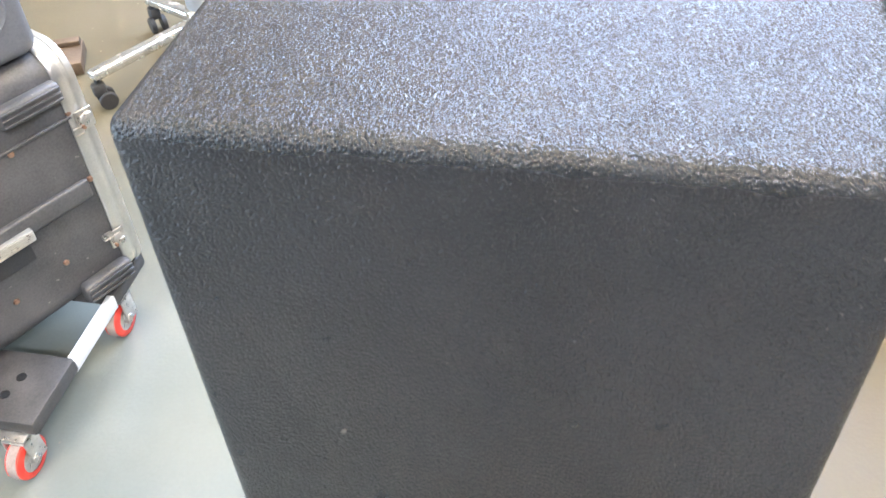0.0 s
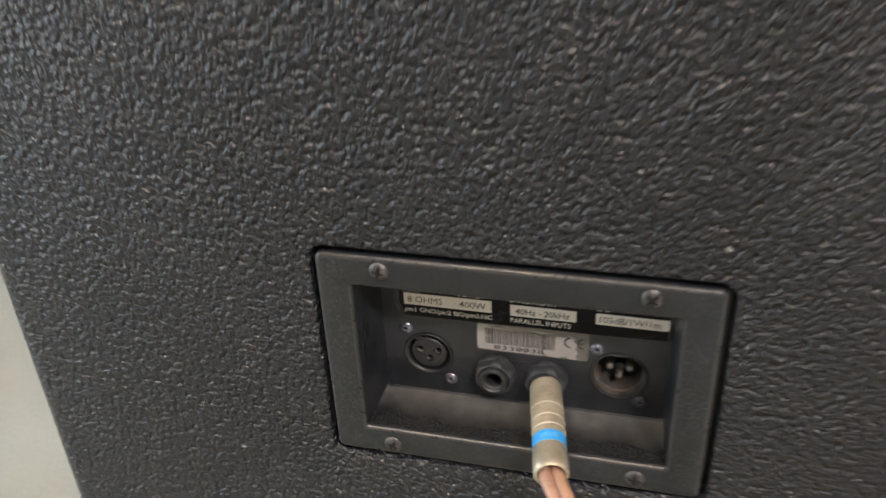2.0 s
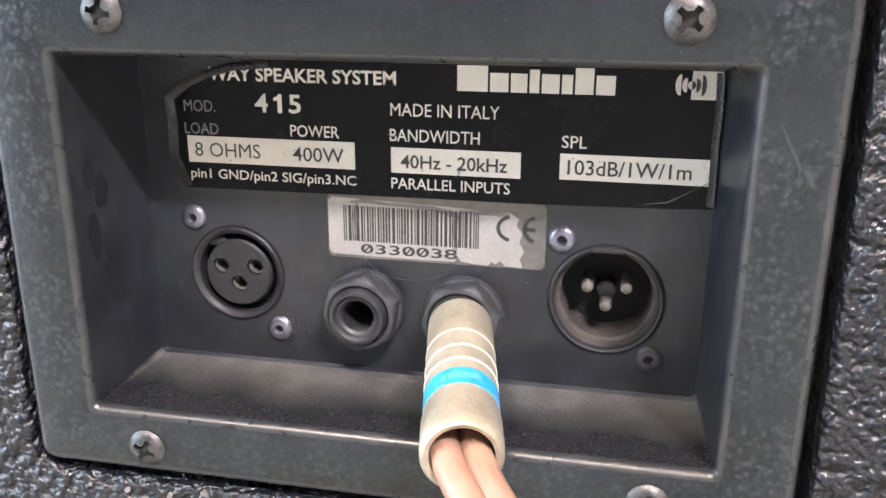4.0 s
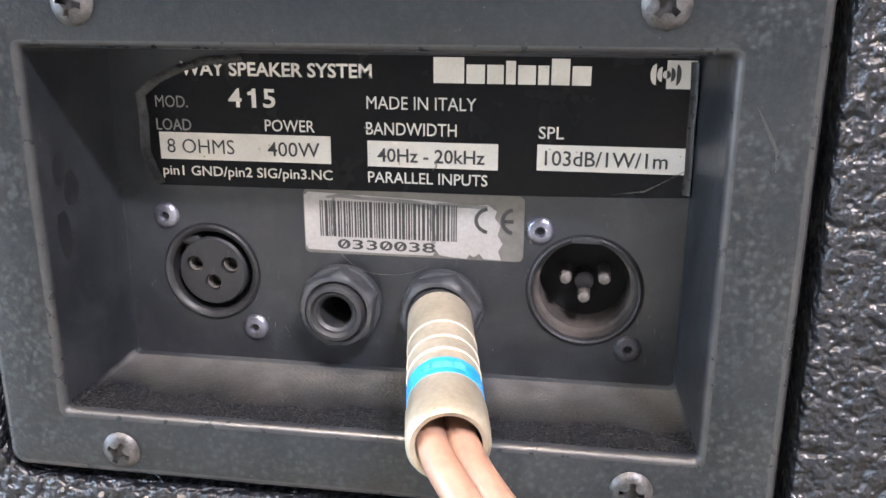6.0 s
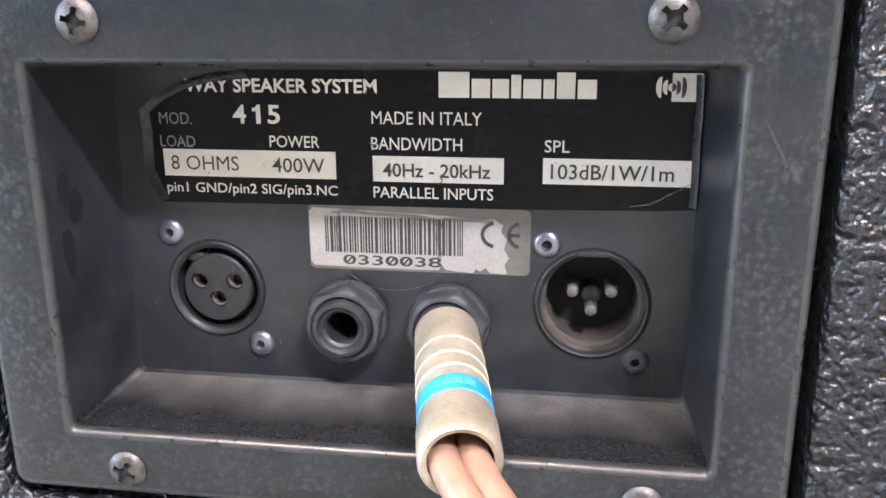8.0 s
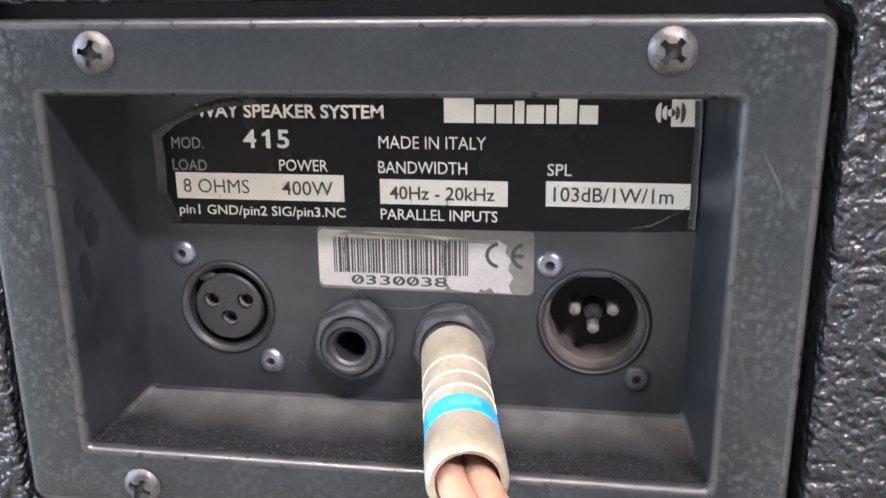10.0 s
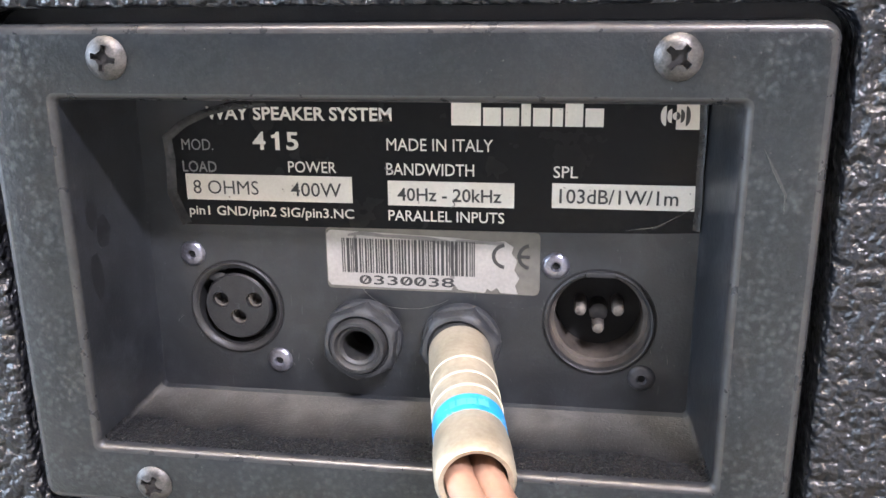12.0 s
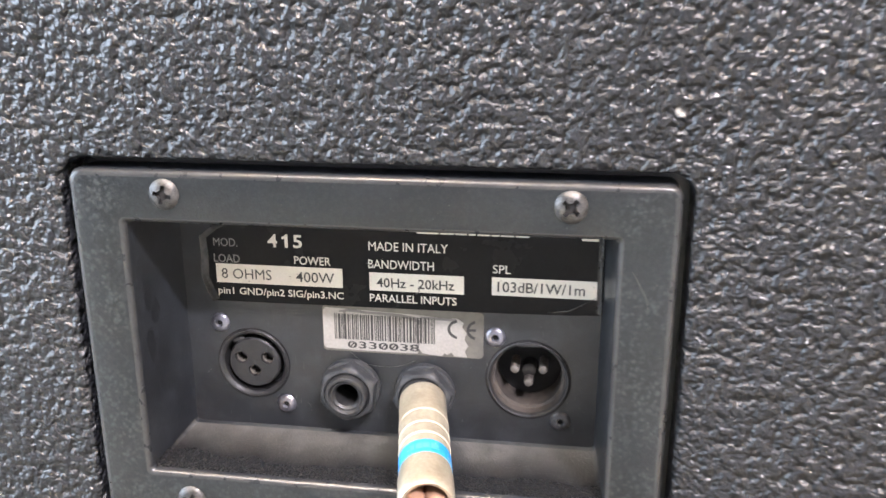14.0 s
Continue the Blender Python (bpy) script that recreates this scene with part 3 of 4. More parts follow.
# a black ring on the plate in place of the gap's shade
part("gap_shade_ring", lathe([(0.0109, -0.00005), (0.01085, -0.00016), (0.0104, -0.00016)], 48, cap=False), HOLE_SHADE, female, "black ring painted as shade round the rim")
part("groove", lathe([(0.0090, 0.0002), (0.0089, 0.0050), (0.0078, 0.0052), (0.0001, 0.0053)], 40, cap=False), HOLE_SHADE, female, "gap round the insert, coloured black for shade")
insert = lathe([(0.0076, 0.0052), (0.0076, 0.0006), (0.0072, 0.0001), (0.0001, 0.0)], 40)
PINS = ((-0.0039, 0.0014), (0.0040, 0.0016), (0.0, -0.0025))
holes = []
for px, pz in PINS:
    h = lathe([(0.0019, -0.003), (0.0019, 0.0040)], 18)
    h.transform(Matrix.Translation((px, 0, pz)))
    holes.append(h)
part("insert", cut(insert, *holes), SOCKET_BLACK, female, "dark grey insert with three contact holes")
part("key_tab", rounded_box((0.0040, 0.0040, 0.0022), (-0.0046, 0.0026, 0.0067), 0.0006), SOCKET_BLACK, female, "moulded key beside the insert", True)
for px, pz in PINS:
    c = part("contact", lathe([(0.00172, 0.0036), (0.00172, 0.0010), (0.00148, 0.0009), (0.00142, 0.0014), (0.00138, 0.0036)], 18, cap=False), PIN_SILVER, female, "tarnished sleeve of a contact hole")
    c.matrix_local = pose(px, 0, pz)
for (px, pz), digit in zip(PINS, "213"):
    part("contact_number", lettering(digit, px - (0.00020 if digit == "1" else 0.0006), px + (0.00020 if digit == "1" else 0.0006), pz + 0.0019, pz + 0.0034, -0.00006), NUT_GREY, female)

# male socket: a cup sunk into the plate
male = part("male_socket", lathe([(0.0114, 0.0), (0.0114, -0.0004), (0.0111, -0.0006), (0.0107, -0.0004), (0.0104, 0.0006)], 48, cap=False),
            SOCKET_BLACK, speaker, "black round three-pin audio socket")
male.matrix_local = pose(0.0396, PLATE_Y, PZ - 0.0135)
part("cup", lathe([(0.0104, 0.0006), (0.0101, 0.0030), (0.0094, 0.0033), (0.0092, 0.0105), (0.0090, 0.0115)], 40, cap=False), DUSTY, male, "dusty inner wall of the socket")
part("floor_disc", lathe([(0.0092, 0.0110), (0.0088, 0.0114), (0.0060, 0.0116), (0.0001, 0.0116)], 40), HOLE_SHADE, male, "socket floor coloured black for shade")
part("gap_shade_ring", lathe([(0.0119, -0.00005), (0.01185, -0.00016), (0.0113, -0.00016)], 48, cap=False), HOLE_SHADE, male, "black ring painted as shade round the rim")
part("boss", lathe([(0.0022, 0.0116), (0.0020, 0.0065), (0.0016, 0.0062), (0.0001, 0.0062)], 20), RECESS_SHADE, male, "small dark boss")
part("key_notch", rounded_box((0.0062, 0.0026, 0.0012), (0, 0.0004, 0.0107), 0.0003), SOCKET_BLACK, male)
for px, pz in PINS:
    c = part("pin", lathe([(0.00130, 0.0120), (0.00130, 0.0040), (0.0011, 0.0032), (0.0001, 0.0029)], 16), PIN_SILVER, male, "silvered contact pin")
    c.matrix_local = pose(px, 0, pz)

# two jack sockets
def hex_nut():
    bm = bmesh.new()
    rings = []
    for r, y in ((0.0088, -0.0014), (0.0088, -0.0043), (0.0082, -0.0051), (0.0075, -0.0057), (0.0067, -0.0058), (0.0062, -0.0052)):
        ring = []
        for k in range(36):
            a = 2 * math.pi * k / 36
            hexr = 0.0076 / math.cos((a + math.pi / 6) % (math.pi / 3) - math.pi / 6)
            rr = min(r, hexr)
            ring.append((rr * math.cos(a), y, rr * math.sin(a)))
        rings.append(ring)
    return loft(rings)


for jx, turn in ((-0.0107, 8), (0.0107, 20)):
    jack = part("jack_socket", lathe([(0.0086, 0.0), (0.0086, -0.0014), (0.0084, -0.0019), (0.0080, -0.0021), (0.0068, -0.0021)], 40, cap=False), NUT_GREY, speaker, "dark grey plastic jack socket with a hexagonal nut")
    jack.matrix_local = pose(jx, PLATE_Y, PZ - 0.0189)
    nut = part("nut", hex_nut(), NUT_GREY, jack)
    nut.matrix_local = pose(0, 0, 0, 0, turn, 0)
    part("bush", lathe([(0.0061, -0.0030), (0.0061, -0.0068), (0.0057, -0.0074), (0.0050, -0.0075), (0.0046, -0.0070), (0.0044, -0.0066), (0.0040, -0.0066), (0.0034, -0.0060), (0.0033, 0.002)], 36, cap=False), SOCKET_BLACK, jack)
    part("bore", lathe([(0.0034, 0.0), (0.0034, 0.012), (0.0001, 0.0121)], 20, cap=False), HOLE_SHADE, jack, "jack hole coloured black for shade")

# printed film on the plate
FILM_Y = PLATE_Y - 0.0002
film_outline = [(-0.0500, 0.0053), (-0.0514, 0.0085), (-0.0528, 0.0125), (-0.0524, 0.0200), (-0.0527, 0.0246), (-0.0490, 0.0276), (-0.0440, 0.0300), (-0.0385, 0.0316),
                (-0.0300, 0.0326), (0.0583, 0.0328), (0.0586, 0.0200), (0.0588, 0.0066), (0.0500, 0.0062), (0.0300, 0.0058)]
film = part("printed_label", loft([[(x, PLATE_Y - 0.00002, z + PZ) for x, z in film_outline], [(x, FILM_Y, z + PZ) for x, z in film_outline]], True),
            LABEL_BLACK, speaker, "glossy black printed label with lifted corners")


LIFTED = worn("lifted_film_edge", (0.012, 0.012, 0.012), (0.040, 0.040, 0.039), 140.0, (0.12, 0.24), 0.0, 900.0, 0.00005, 0.6)


def lifted(points, depth, rise, centre):
    """A strip of the film that curls off the plate along its outline."""
    rows = []
    for k in range(4):
        f = k / 3
        row = []
        for x, z in points:
            inward = (Vector(centre) - Vector((x, z))).normalized() * depth * (1 - f)
            row.append((x + inward.x, FILM_Y - 0.0001 - rise * f * f, PZ + z + inward.y))
        rows.append(row)
    bm = bmesh.new()
    vs = [[bm.verts.new(p) for p in row] for row in rows]
    for a, b in zip(vs, vs[1:]):
        for k in range(len(a) - 1):
            bm.faces.new((a[k], a[k + 1], b[k + 1], b[k]))
    bmesh.ops.solidify(bm, geom=list(bm.faces), thickness=0.00012)
    return bm


part("lifted_edge", lifted(film_outline[0:4], 0.0018, 0.0009, (-0.030, 0.012)), LIFTED, film, "curled glossy film edge")
part("lifted_edge", lifted(film_outline[3:9], 0.0018, 0.0010, (-0.025, 0.012)), LIFTED, film, "curled glossy film edge")
part("lifted_edge", lifted([(0.0581, 0.0322), (0.0584, 0.0260), (0.0583, 0.0190), (0.0585, 0.0120), (0.0584, 0.0070)], 0.0013, 0.0006, (-0.20, 0.020)), LIFTED, film, "curled glossy film edge")


# the highlight along the lifted corner, laid on as a pale strip
part("crease", sheet([(0.0430, PZ + 0.0066), (0.0500, PZ + 0.0078), (0.0586, PZ + 0.0125), (0.0500, PZ + 0.0074)], FILM_Y, FILM_Y - 0.0003), LIFTED, film, "pale strip for the highlight on a film crease", False)


def word(text, x0, x1, z0, z1, mat=INK, y=FILM_Y - 0.00008, bold=0.0, parent=film, name="lettering"):
    return part(name, lettering(text, x0 / 1000, x1 / 1000, PZ + z0 / 1000, PZ + z1 / 1000, y, bold), mat, parent, "", False)


def flat(name, x0, x1, z0, z1, mat, y, parent=film, label=""):
    return part(name, sheet([(a / 1000, PZ + b / 1000) for a, b in ((x0, z0), (x1, z0), (x1, z1), (x0, z1))], y + 0.00006, y), mat, parent, label, False)


word("WAY SPEAKER SYSTEM", -43.0, -3.4, 28.1, 30.9, bold=0.022)
part("print_remnant", sheet([(-0.0466, PZ + 0.0276), (-0.0461, PZ + 0.0277), (-0.0457, PZ + 0.0288), (-0.0463, PZ + 0.0286)], FILM_Y, FILM_Y - 0.00008), INK, film, "cut-off foot of a printed sign", False)
word("MOD.", -49.0, -42.0, 21.6, 24.0, FADED_INK)
for digit, d0, d1 in (("4", -33.2, -30.4), ("5", -25.9, -23.3)):
    word(digit, d0, d1, 21.9, 25.7, bold=0.020)
part("lettering", sheet([(a / 1000, PZ + b / 1000) for a, b in ((-28.3, 21.9), (-27.4, 21.9), (-27.4, 25.7), (-28.05, 25.7), (-28.35, 25.2), (-29.1, 25.0), (-29.1, 24.35), (-28.3, 24.45))], FILM_Y, FILM_Y - 0.00008), INK, film, "", False)
word("MADE IN ITALY", -4.6, 17.2, 22.2, 24.7)
word("LOAD", -49.2, -41.6, 16.9, 19.3, FADED_INK, bold=0.006)
word("POWER", -25.8, -15.4, 17.2, 19.6, bold=0.004)
word("BANDWIDTH", -4.8, 13.4, 17.1, 19.6, bold=0.004)
word("SPL", 29.4, 34.2, 17.2, 19.6, bold=0.004)
flat("value_box", -48.8, -12.2, 10.9, 16.5, INK, FILM_Y - 0.00006, film, "cream value box")
flat("value_box", -4.6, 21.6, 10.7, 15.9, INK, FILM_Y - 0.00006, film, "cream value box")
flat("value_box", 29.2, 58.0, 11.0, 16.1, INK, FILM_Y - 0.00006, film, "cream value box")
INK_Y = FILM_Y - 0.00014
word("8 OHMS", -47.2, -32.6, 12.2, 15.2, BLACK_INK, INK_Y)
word("400W", -25.5, -14.5, 12.1, 15.1, BLACK_INK, INK_Y, 0.005)
word("40Hz - 20kHz", -2.6, 19.0, 11.7, 14.5, BLACK_INK, INK_Y, 0.014)
word("103dB/1W/1m", 30.7, 54.0, 12.0, 15.0, BLACK_INK, INK_Y, 0.008)
word("pin1 GND/pin2 SIG/pin3.NC", -48.6, -12.0, 6.9, 9.6, bold=0.010)
word("PARALLEL INPUTS", -4.6, 19.6, 7.4, 9.7, bold=0.006)
# maker's mark: plain blocks
x = 8.8
for w, h in ((6.4, 4.9), (4.0, 3.6), (3.6, 3.6), (2.3, 4.4), (3.8, 3.6), (2.5, 3.6), (3.9, 4.9), (4.0, 3.6)):
    flat("brand_block", x, x + w - 0.45, 27.5, 27.5 + h, INK, FILM_Y - 0.00006, film, "cream block of the maker's mark")
    x += w
flat("brand_block", 52.6, 58.0, 27.2, 32.4, INK, FILM_Y - 0.00006, film, "cream block of the maker's mark")
for chord, tip, half, mat in ((50.7, 49.65, 1.95, INK), (51.75, 50.85, 1.35, INK), (52.6, 51.85, 0.76, INK),
                               (52.62, 53.35, 0.76, BLACK_INK), (53.4, 54.2, 1.3, BLACK_INK), (54.4, 55.25, 1.95, BLACK_INK)):
    bow = [(chord + (tip - chord) * math.cos(radians(a)), 29.8 + half * math.sin(radians(a))) for a in range(-90, 91, 15)]
    lift = 0.00006 if mat is INK else 0.00014
    part("brand_arc", sheet([(a / 1000, PZ + b / 1000) for a, b in bow], FILM_Y, FILM_Y - lift), mat, film, "", False)

# bar code sticker with a torn end
STICKER_OUTLINE = ((-18.3, -6.4), (-17.6, -7.3), (-5.0, -7.5), (8.6, -7.5), (9.2, -6.2), (10.0, -7.3), (12.0, -7.6), (15.6, -7.8), (16.2, -6.9), (17.0, -7.4), (18.2, -6.6), (19.0, -7.7), (22.6, -7.8),
                   (22.0, -6.0), (22.9, -4.4), (21.8, -2.6), (22.4, -0.6), (21.2, 1.0), (21.6, 2.4), (19.8, 3.6), (16.6, 3.4), (10.0, 4.0), (-5.0, 4.6), (-17.4, 5.0), (-18.3, 4.2))
sticker = part("barcode_sticker", sheet([(a / 1000, PZ + b / 1000) for a, b in STICKER_OUTLINE], PLATE_Y - 0.00002, PLATE_Y - 0.00022), STICKER, speaker, "worn yellowed bar code sticker", False)
STAIN = worn("grey_wax_stain", (0.105, 0.098, 0.092), (0.19, 0.178, 0.165), 260.0, (0.35, 0.55))


def stain(points, widths):
    """A smeared wax trace across the sticker, thicker and thinner along its way."""
    side = [(x + w * 0.5 * nx, z + w * 0.5 * nz) for (x, z), w, (nx, nz) in zip(points, widths, [(0.3, 0.95)] * len(points))]
    other = [(x - w * 0.5 * nx, z - w * 0.5 * nz) for (x, z), w, (nx, nz) in zip(points, widths, [(0.3, 0.95)] * len(points))]
    part("wax_stain", sheet([(a / 1000, PZ + b / 1000) for a, b in side + other[::-1]], PLATE_Y - 0.0002, PLATE_Y - 0.00025), STAIN, sticker, "grey waxy trace", False)


stain(((-13.6, 4.0), (-10.5, 4.5), (-6.0, 4.0), (-1.0, 3.9), (4.0, 3.6), (8.0, 2.8), (9.4, 1.8)), (0.5, 1.0, 0.7, 0.8, 1.0, 1.3, 0.7))
stain(((9.6, 3.4), (12.4, 3.3), (16.0, 3.2), (19.6, 3.0)), (0.5, 0.9, 0.7, 0.9))
for x0, x1, z0, z1 in ((-12.6, -12.0, -4.0, 4.1), (8.2, 9.0, -5.0, 2.6)):
    wob = [(x0 + 0.35 * math.sin(k * 1.3), z0 + (z1 - z0) * k / 6) for k in range(7)] + [(x1 + 0.35 * math.sin(k * 1.3 + 0.5), z0 + (z1 - z0) * k / 6) for k in range(6, -1, -1)]
    part("wax_stain", sheet([(a / 1000, PZ + b / 1000) for a, b in wob], PLATE_Y - 0.0002, PLATE_Y - 0.00025), STAIN, sticker, "grey waxy trace", False)
part("glue_border", sheet([(a + 0.0043, PZ + b - 0.0012) for a, b in rect_loop(0.0228, 0.0068, 0.0012)], PLATE_Y - 0.00001, PLATE_Y - 0.00012), GLUE, sticker, "grey glue border", False)
rng = random.Random(4)
bars, bx = [], -15.0
while bx < 13.6:
    w = rng.choice((0.22, 0.22, 0.4, 0.62))
    bars.append(sheet([(a / 1000, PZ + b / 1000) for a, b in ((bx, -4.3), (bx + w, -4.3), (bx + w, 3.3), (bx, 3.3))], PLATE_Y - 0.00022, PLATE_Y - 0.00030))
    bx += w + rng.choice((0.22, 0.22, 0.4))
tagged(part("bar_code", merged(*bars), BLACK_INK, sticker, "black bar code", False), kind="stuff")
word("0330038", -11.4, 9.2, -6.9, -4.8, BLACK_INK, PLATE_Y - 0.0003, 0.012, sticker)
for zx in (-10.0, -1.1, 1.9):
    part("zero_stroke", sheet([(a / 1000, PZ + b / 1000) for a, b in ((zx - 0.8, -6.5), (zx - 0.4, -6.6), (zx + 0.8, -5.2), (zx + 0.4, -5.1))], PLATE_Y - 0.0002, PLATE_Y - 0.0003), BLACK_INK, sticker, "", False)
for cx, rx in ((20.2, 3.1), (25.2, 2.8)):
    arc = [(cx - rx * math.cos(radians(a)), 0.4 + 2.8 * math.sin(radians(a))) for a in range(-80, 81, 10)]
    arc += [(cx - (rx - 0.75) * math.cos(radians(a)), 0.4 + 2.05 * math.sin(radians(a))) for a in range(80, -81, -10)]
    part("conformity_mark", sheet([(a / 1000, PZ + b / 1000) for a, b in arc], PLATE_Y - 0.00010, PLATE_Y - 0.0003), BLACK_INK, sticker, "", False)
flat("conformity_mark", 23.0, 25.0, 0.05, 0.75, BLACK_INK, PLATE_Y - 0.0003, sticker)

# chipped spots where the coating is knocked off, and crumbs along the cut-out
CHIP = worn("bare_chipped_spot", (0.12, 0.105, 0.088), (0.24, 0.22, 0.195), 300.0, (0.5, 0.7))
chip_rng = random.Random(7)
CHIPS = ((-0.114, 0.635, 8.0), (0.134, 0.649, 2.6), (0.063, 0.463, 2.2), (0.055, 0.456, 1.5), (0.213, 0.864, 2.0), (0.211, 0.827, 1.6), (0.203, 0.819, 2.0), (0.198, 0.806, 1.6),
         (0.219, 0.884, 2.2), (-0.210, 0.513, 1.6), (-0.208, 0.461, 1.3), (0.019, 0.472, 2.2), (0.105, 0.379, 1.6), (-0.03, 0.60, 1.3), (0.17, 0.58, 1.4), (0.02, 0.47, 1.2))


def chip(x, z, size):
    n, turn = 9, chip_rng.uniform(0, 3.1)
    outline = []
    for k in range(n):
        a = 2 * math.pi * k / n
        r = size / 1000 * chip_rng.uniform(0.35, 0.6)
        px, pz = r * math.cos(a), r * 0.55 * math.sin(a)
        outline.append((x + px * math.cos(turn) - pz * math.sin(turn), z + px * math.sin(turn) + pz * math.cos(turn)))
    part("paint_chip", sheet(outline, 0.0002, -0.0002), CHIP, speaker, "pale spot of chipped coating", False)


for x, z, size in CHIPS:
    chip(x, z, size)
for k in range(16):
    chip(-0.066 + 0.0088 * k + chip_rng.uniform(-0.003, 0.003), PZ - 0.0522 - chip_rng.uniform(0, 0.0016), chip_rng.uniform(1.0, 2.4))
part("scratch", sheet([(0.0640, PZ + 0.0280), (0.0663, PZ + 0.0242), (0.0682, PZ + 0.0205), (0.0680, PZ + 0.0172), (0.0677, PZ + 0.0205), (0.0658, PZ + 0.0240)], -0.0003, -0.00046), PALE_WORN_EDGE, panel, "pale hairline scratch", False)

# lint, flecks and oily smudges in the dish
LINT = worn("pale_lint", (0.085, 0.082, 0.075), (0.15, 0.145, 0.135), 600.0, (0.5, 0.7))
OILY = worn("oily_smudge", (0.0082, 0.0090, 0.0102), (0.0130, 0.0140, 0.0155), 300.0, (0.32, 0.42), 0.0, 1200.0, 0.00003, 0.45)
part("lint", tube([(x / 1000, PLATE_Y - 0.00012, PZ + z / 1000) for x, z in ((-11.0, -7.6), (-9.6, -9.3), (-6.4, -11.4), (-3.0, -12.1), (1.6, -12.0), (5.4, -11.0), (7.8, -9.8))], 0.00005, 6), LINT, panel, "fine curved lint fibre")
part("lint", tube([(x / 1000, FILM_Y - 0.00012, PZ + z / 1000) for x, z in ((-5.2, 18.6), (-4.4, 18.0), (-3.6, 18.3), (-3.2, 17.7))], 0.00011, 6), LINT, panel, "crumb of lint on the label")
part("lint", tube([(x / 1000, FILM_Y - 0.0002, PZ + z / 1000) for x, z in ((8.6, 10.4), (9.4, 11.2), (9.0, 12.0), (10.0, 12.8))], 0.0001, 6), LINT, panel, "crumb of lint on the label")
fleck_rng = random.Random(12)
for k in range(26):
    fx0, fz0 = fleck_rng.choice(((24.5, -14), (52, -20), (-26, -27), (-52, -18), (3, -28), (22, -27)))
    fx0, fz0 = (fx0 + fleck_rng.uniform(-4, 4)) / 1000, PZ + (fz0 + fleck_rng.uniform(-4, 4)) / 1000
    fa, fl, fw = fleck_rng.uniform(0.9, 2.2), fleck_rng.uniform(0.0004, 0.0021), 0.00005
    ca, sa = math.cos(fa), math.sin(fa)
    part("scratch", sheet([(fx0, fz0), (fx0 + fl * ca * 0.5 + fw, fz0 + fl * sa * 0.5), (fx0 + fl * ca, fz0 + fl * sa), (fx0 + fl * ca * 0.5 - fw, fz0 + fl * sa * 0.5)], PLATE_Y, PLATE_Y - 0.00006), LINT, panel, "", False)


def smudge(y, z, ry, rz):
    """An irregular greasy spot on the dish's side wall."""
    rim = []
    for k in range(14):
        a = 2 * math.pi * k / 14
        f = fleck_rng.uniform(0.82, 1.08)
        rim.append((y + ry * f * math.cos(a), PZ + z + rz * f * math.sin(a)))
    side = [(-0.0604 + (b - 0.0018) * 0.0014 / 0.0232, b, c) for b, c in rim]
    part("smudge", loft([[(a - 0.00002, b, c) for a, b, c in side], [(a + 0.00005, b, c) for a, b, c in side]], True, True), OILY, panel, "dark greasy smudge", False)


smudge(0.0066, 0.0118, 0.0019, 0.0036)
smudge(0.0098, 0.0078, 0.0024, 0.0040)
smudge(0.0064, -0.0006, 0.0022, 0.0052)

# ---- plug and cable ----
cable = thing("speaker_cable", "champagne-coloured jack plug with a blue band on a copper-coloured twin cable", "cable", "", pose(0, 0, 0))
AXIS0, AXIS1 = Vector((0.0109, 0.0205, PZ - 0.0191)), Vector((0.0198, -0.0260, PZ - 0.0215))
plug_m = Matrix.Translation(AXIS0) @ (AXIS1 - AXIS0).to_track_quat("Y", "Z").to_matrix().to_4x4()
L = (AXIS1 - AXIS0).length
shell = part("plug_shell", lathe([(0.0030, -0.006), (0.0050, -0.0002), (0.0061, 0.0004), (0.0065, 0.0014), (0.0065, 0.0100), (0.0065, 0.0150), (0.0064, 0.0290), (0.0065, 0.0378), (0.0067, 0.0384),
                                     (0.0067, L - 0.003), (0.0066, L - 0.0008), (0.0060, L), (0.0052, L - 0.0004), (0.0050, L - 0.004), (0.0048, L - 0.012)], 40, cap=False), PLUG_METAL, cable, "satin champagne metal plug shell", True, plug_m)
for h in (0.0152, 0.0214, 0.0264):
    part("ring", lathe([(0.0062, h - 0.00042), (0.00660, h - 0.00025), (0.00660, h + 0.00025), (0.0062, h + 0.00042)], 40, cap=False), PLUG_RING, cable, "bright narrow ring", True, plug_m)
part("blue_band", lathe([(0.0062, 0.0298), (0.00652, 0.0300), (0.00654, 0.0352), (0.0062, 0.0354)], 40, cap=False), BLUE_BAND, cable, "bright blue band", True, plug_m)
for a in (62, 73, 80, 90, 97, 108, 116):
    w = 3.0 if a % 2 else 4.5
    mark = [[((0.00656 + lift) * math.cos(radians(a + b)), h, (0.00656 + lift) * math.sin(radians(a + b))) for b, h in ((-w, 0.0316), (w, 0.0316), (w, 0.0337), (-w, 0.0337))] for lift in (-0.0001, 0.00002)]
    part("faded_mark", loft(mark, True, True), BAND_PRINT, cable, "faded unreadable print on the band", False, plug_m)
part("plug_core", lathe([(0.0049, L - 0.011), (0.0001, L - 0.0109)], 24), HOLE_SHADE, cable, "plug inside coloured black for shade", True, plug_m)
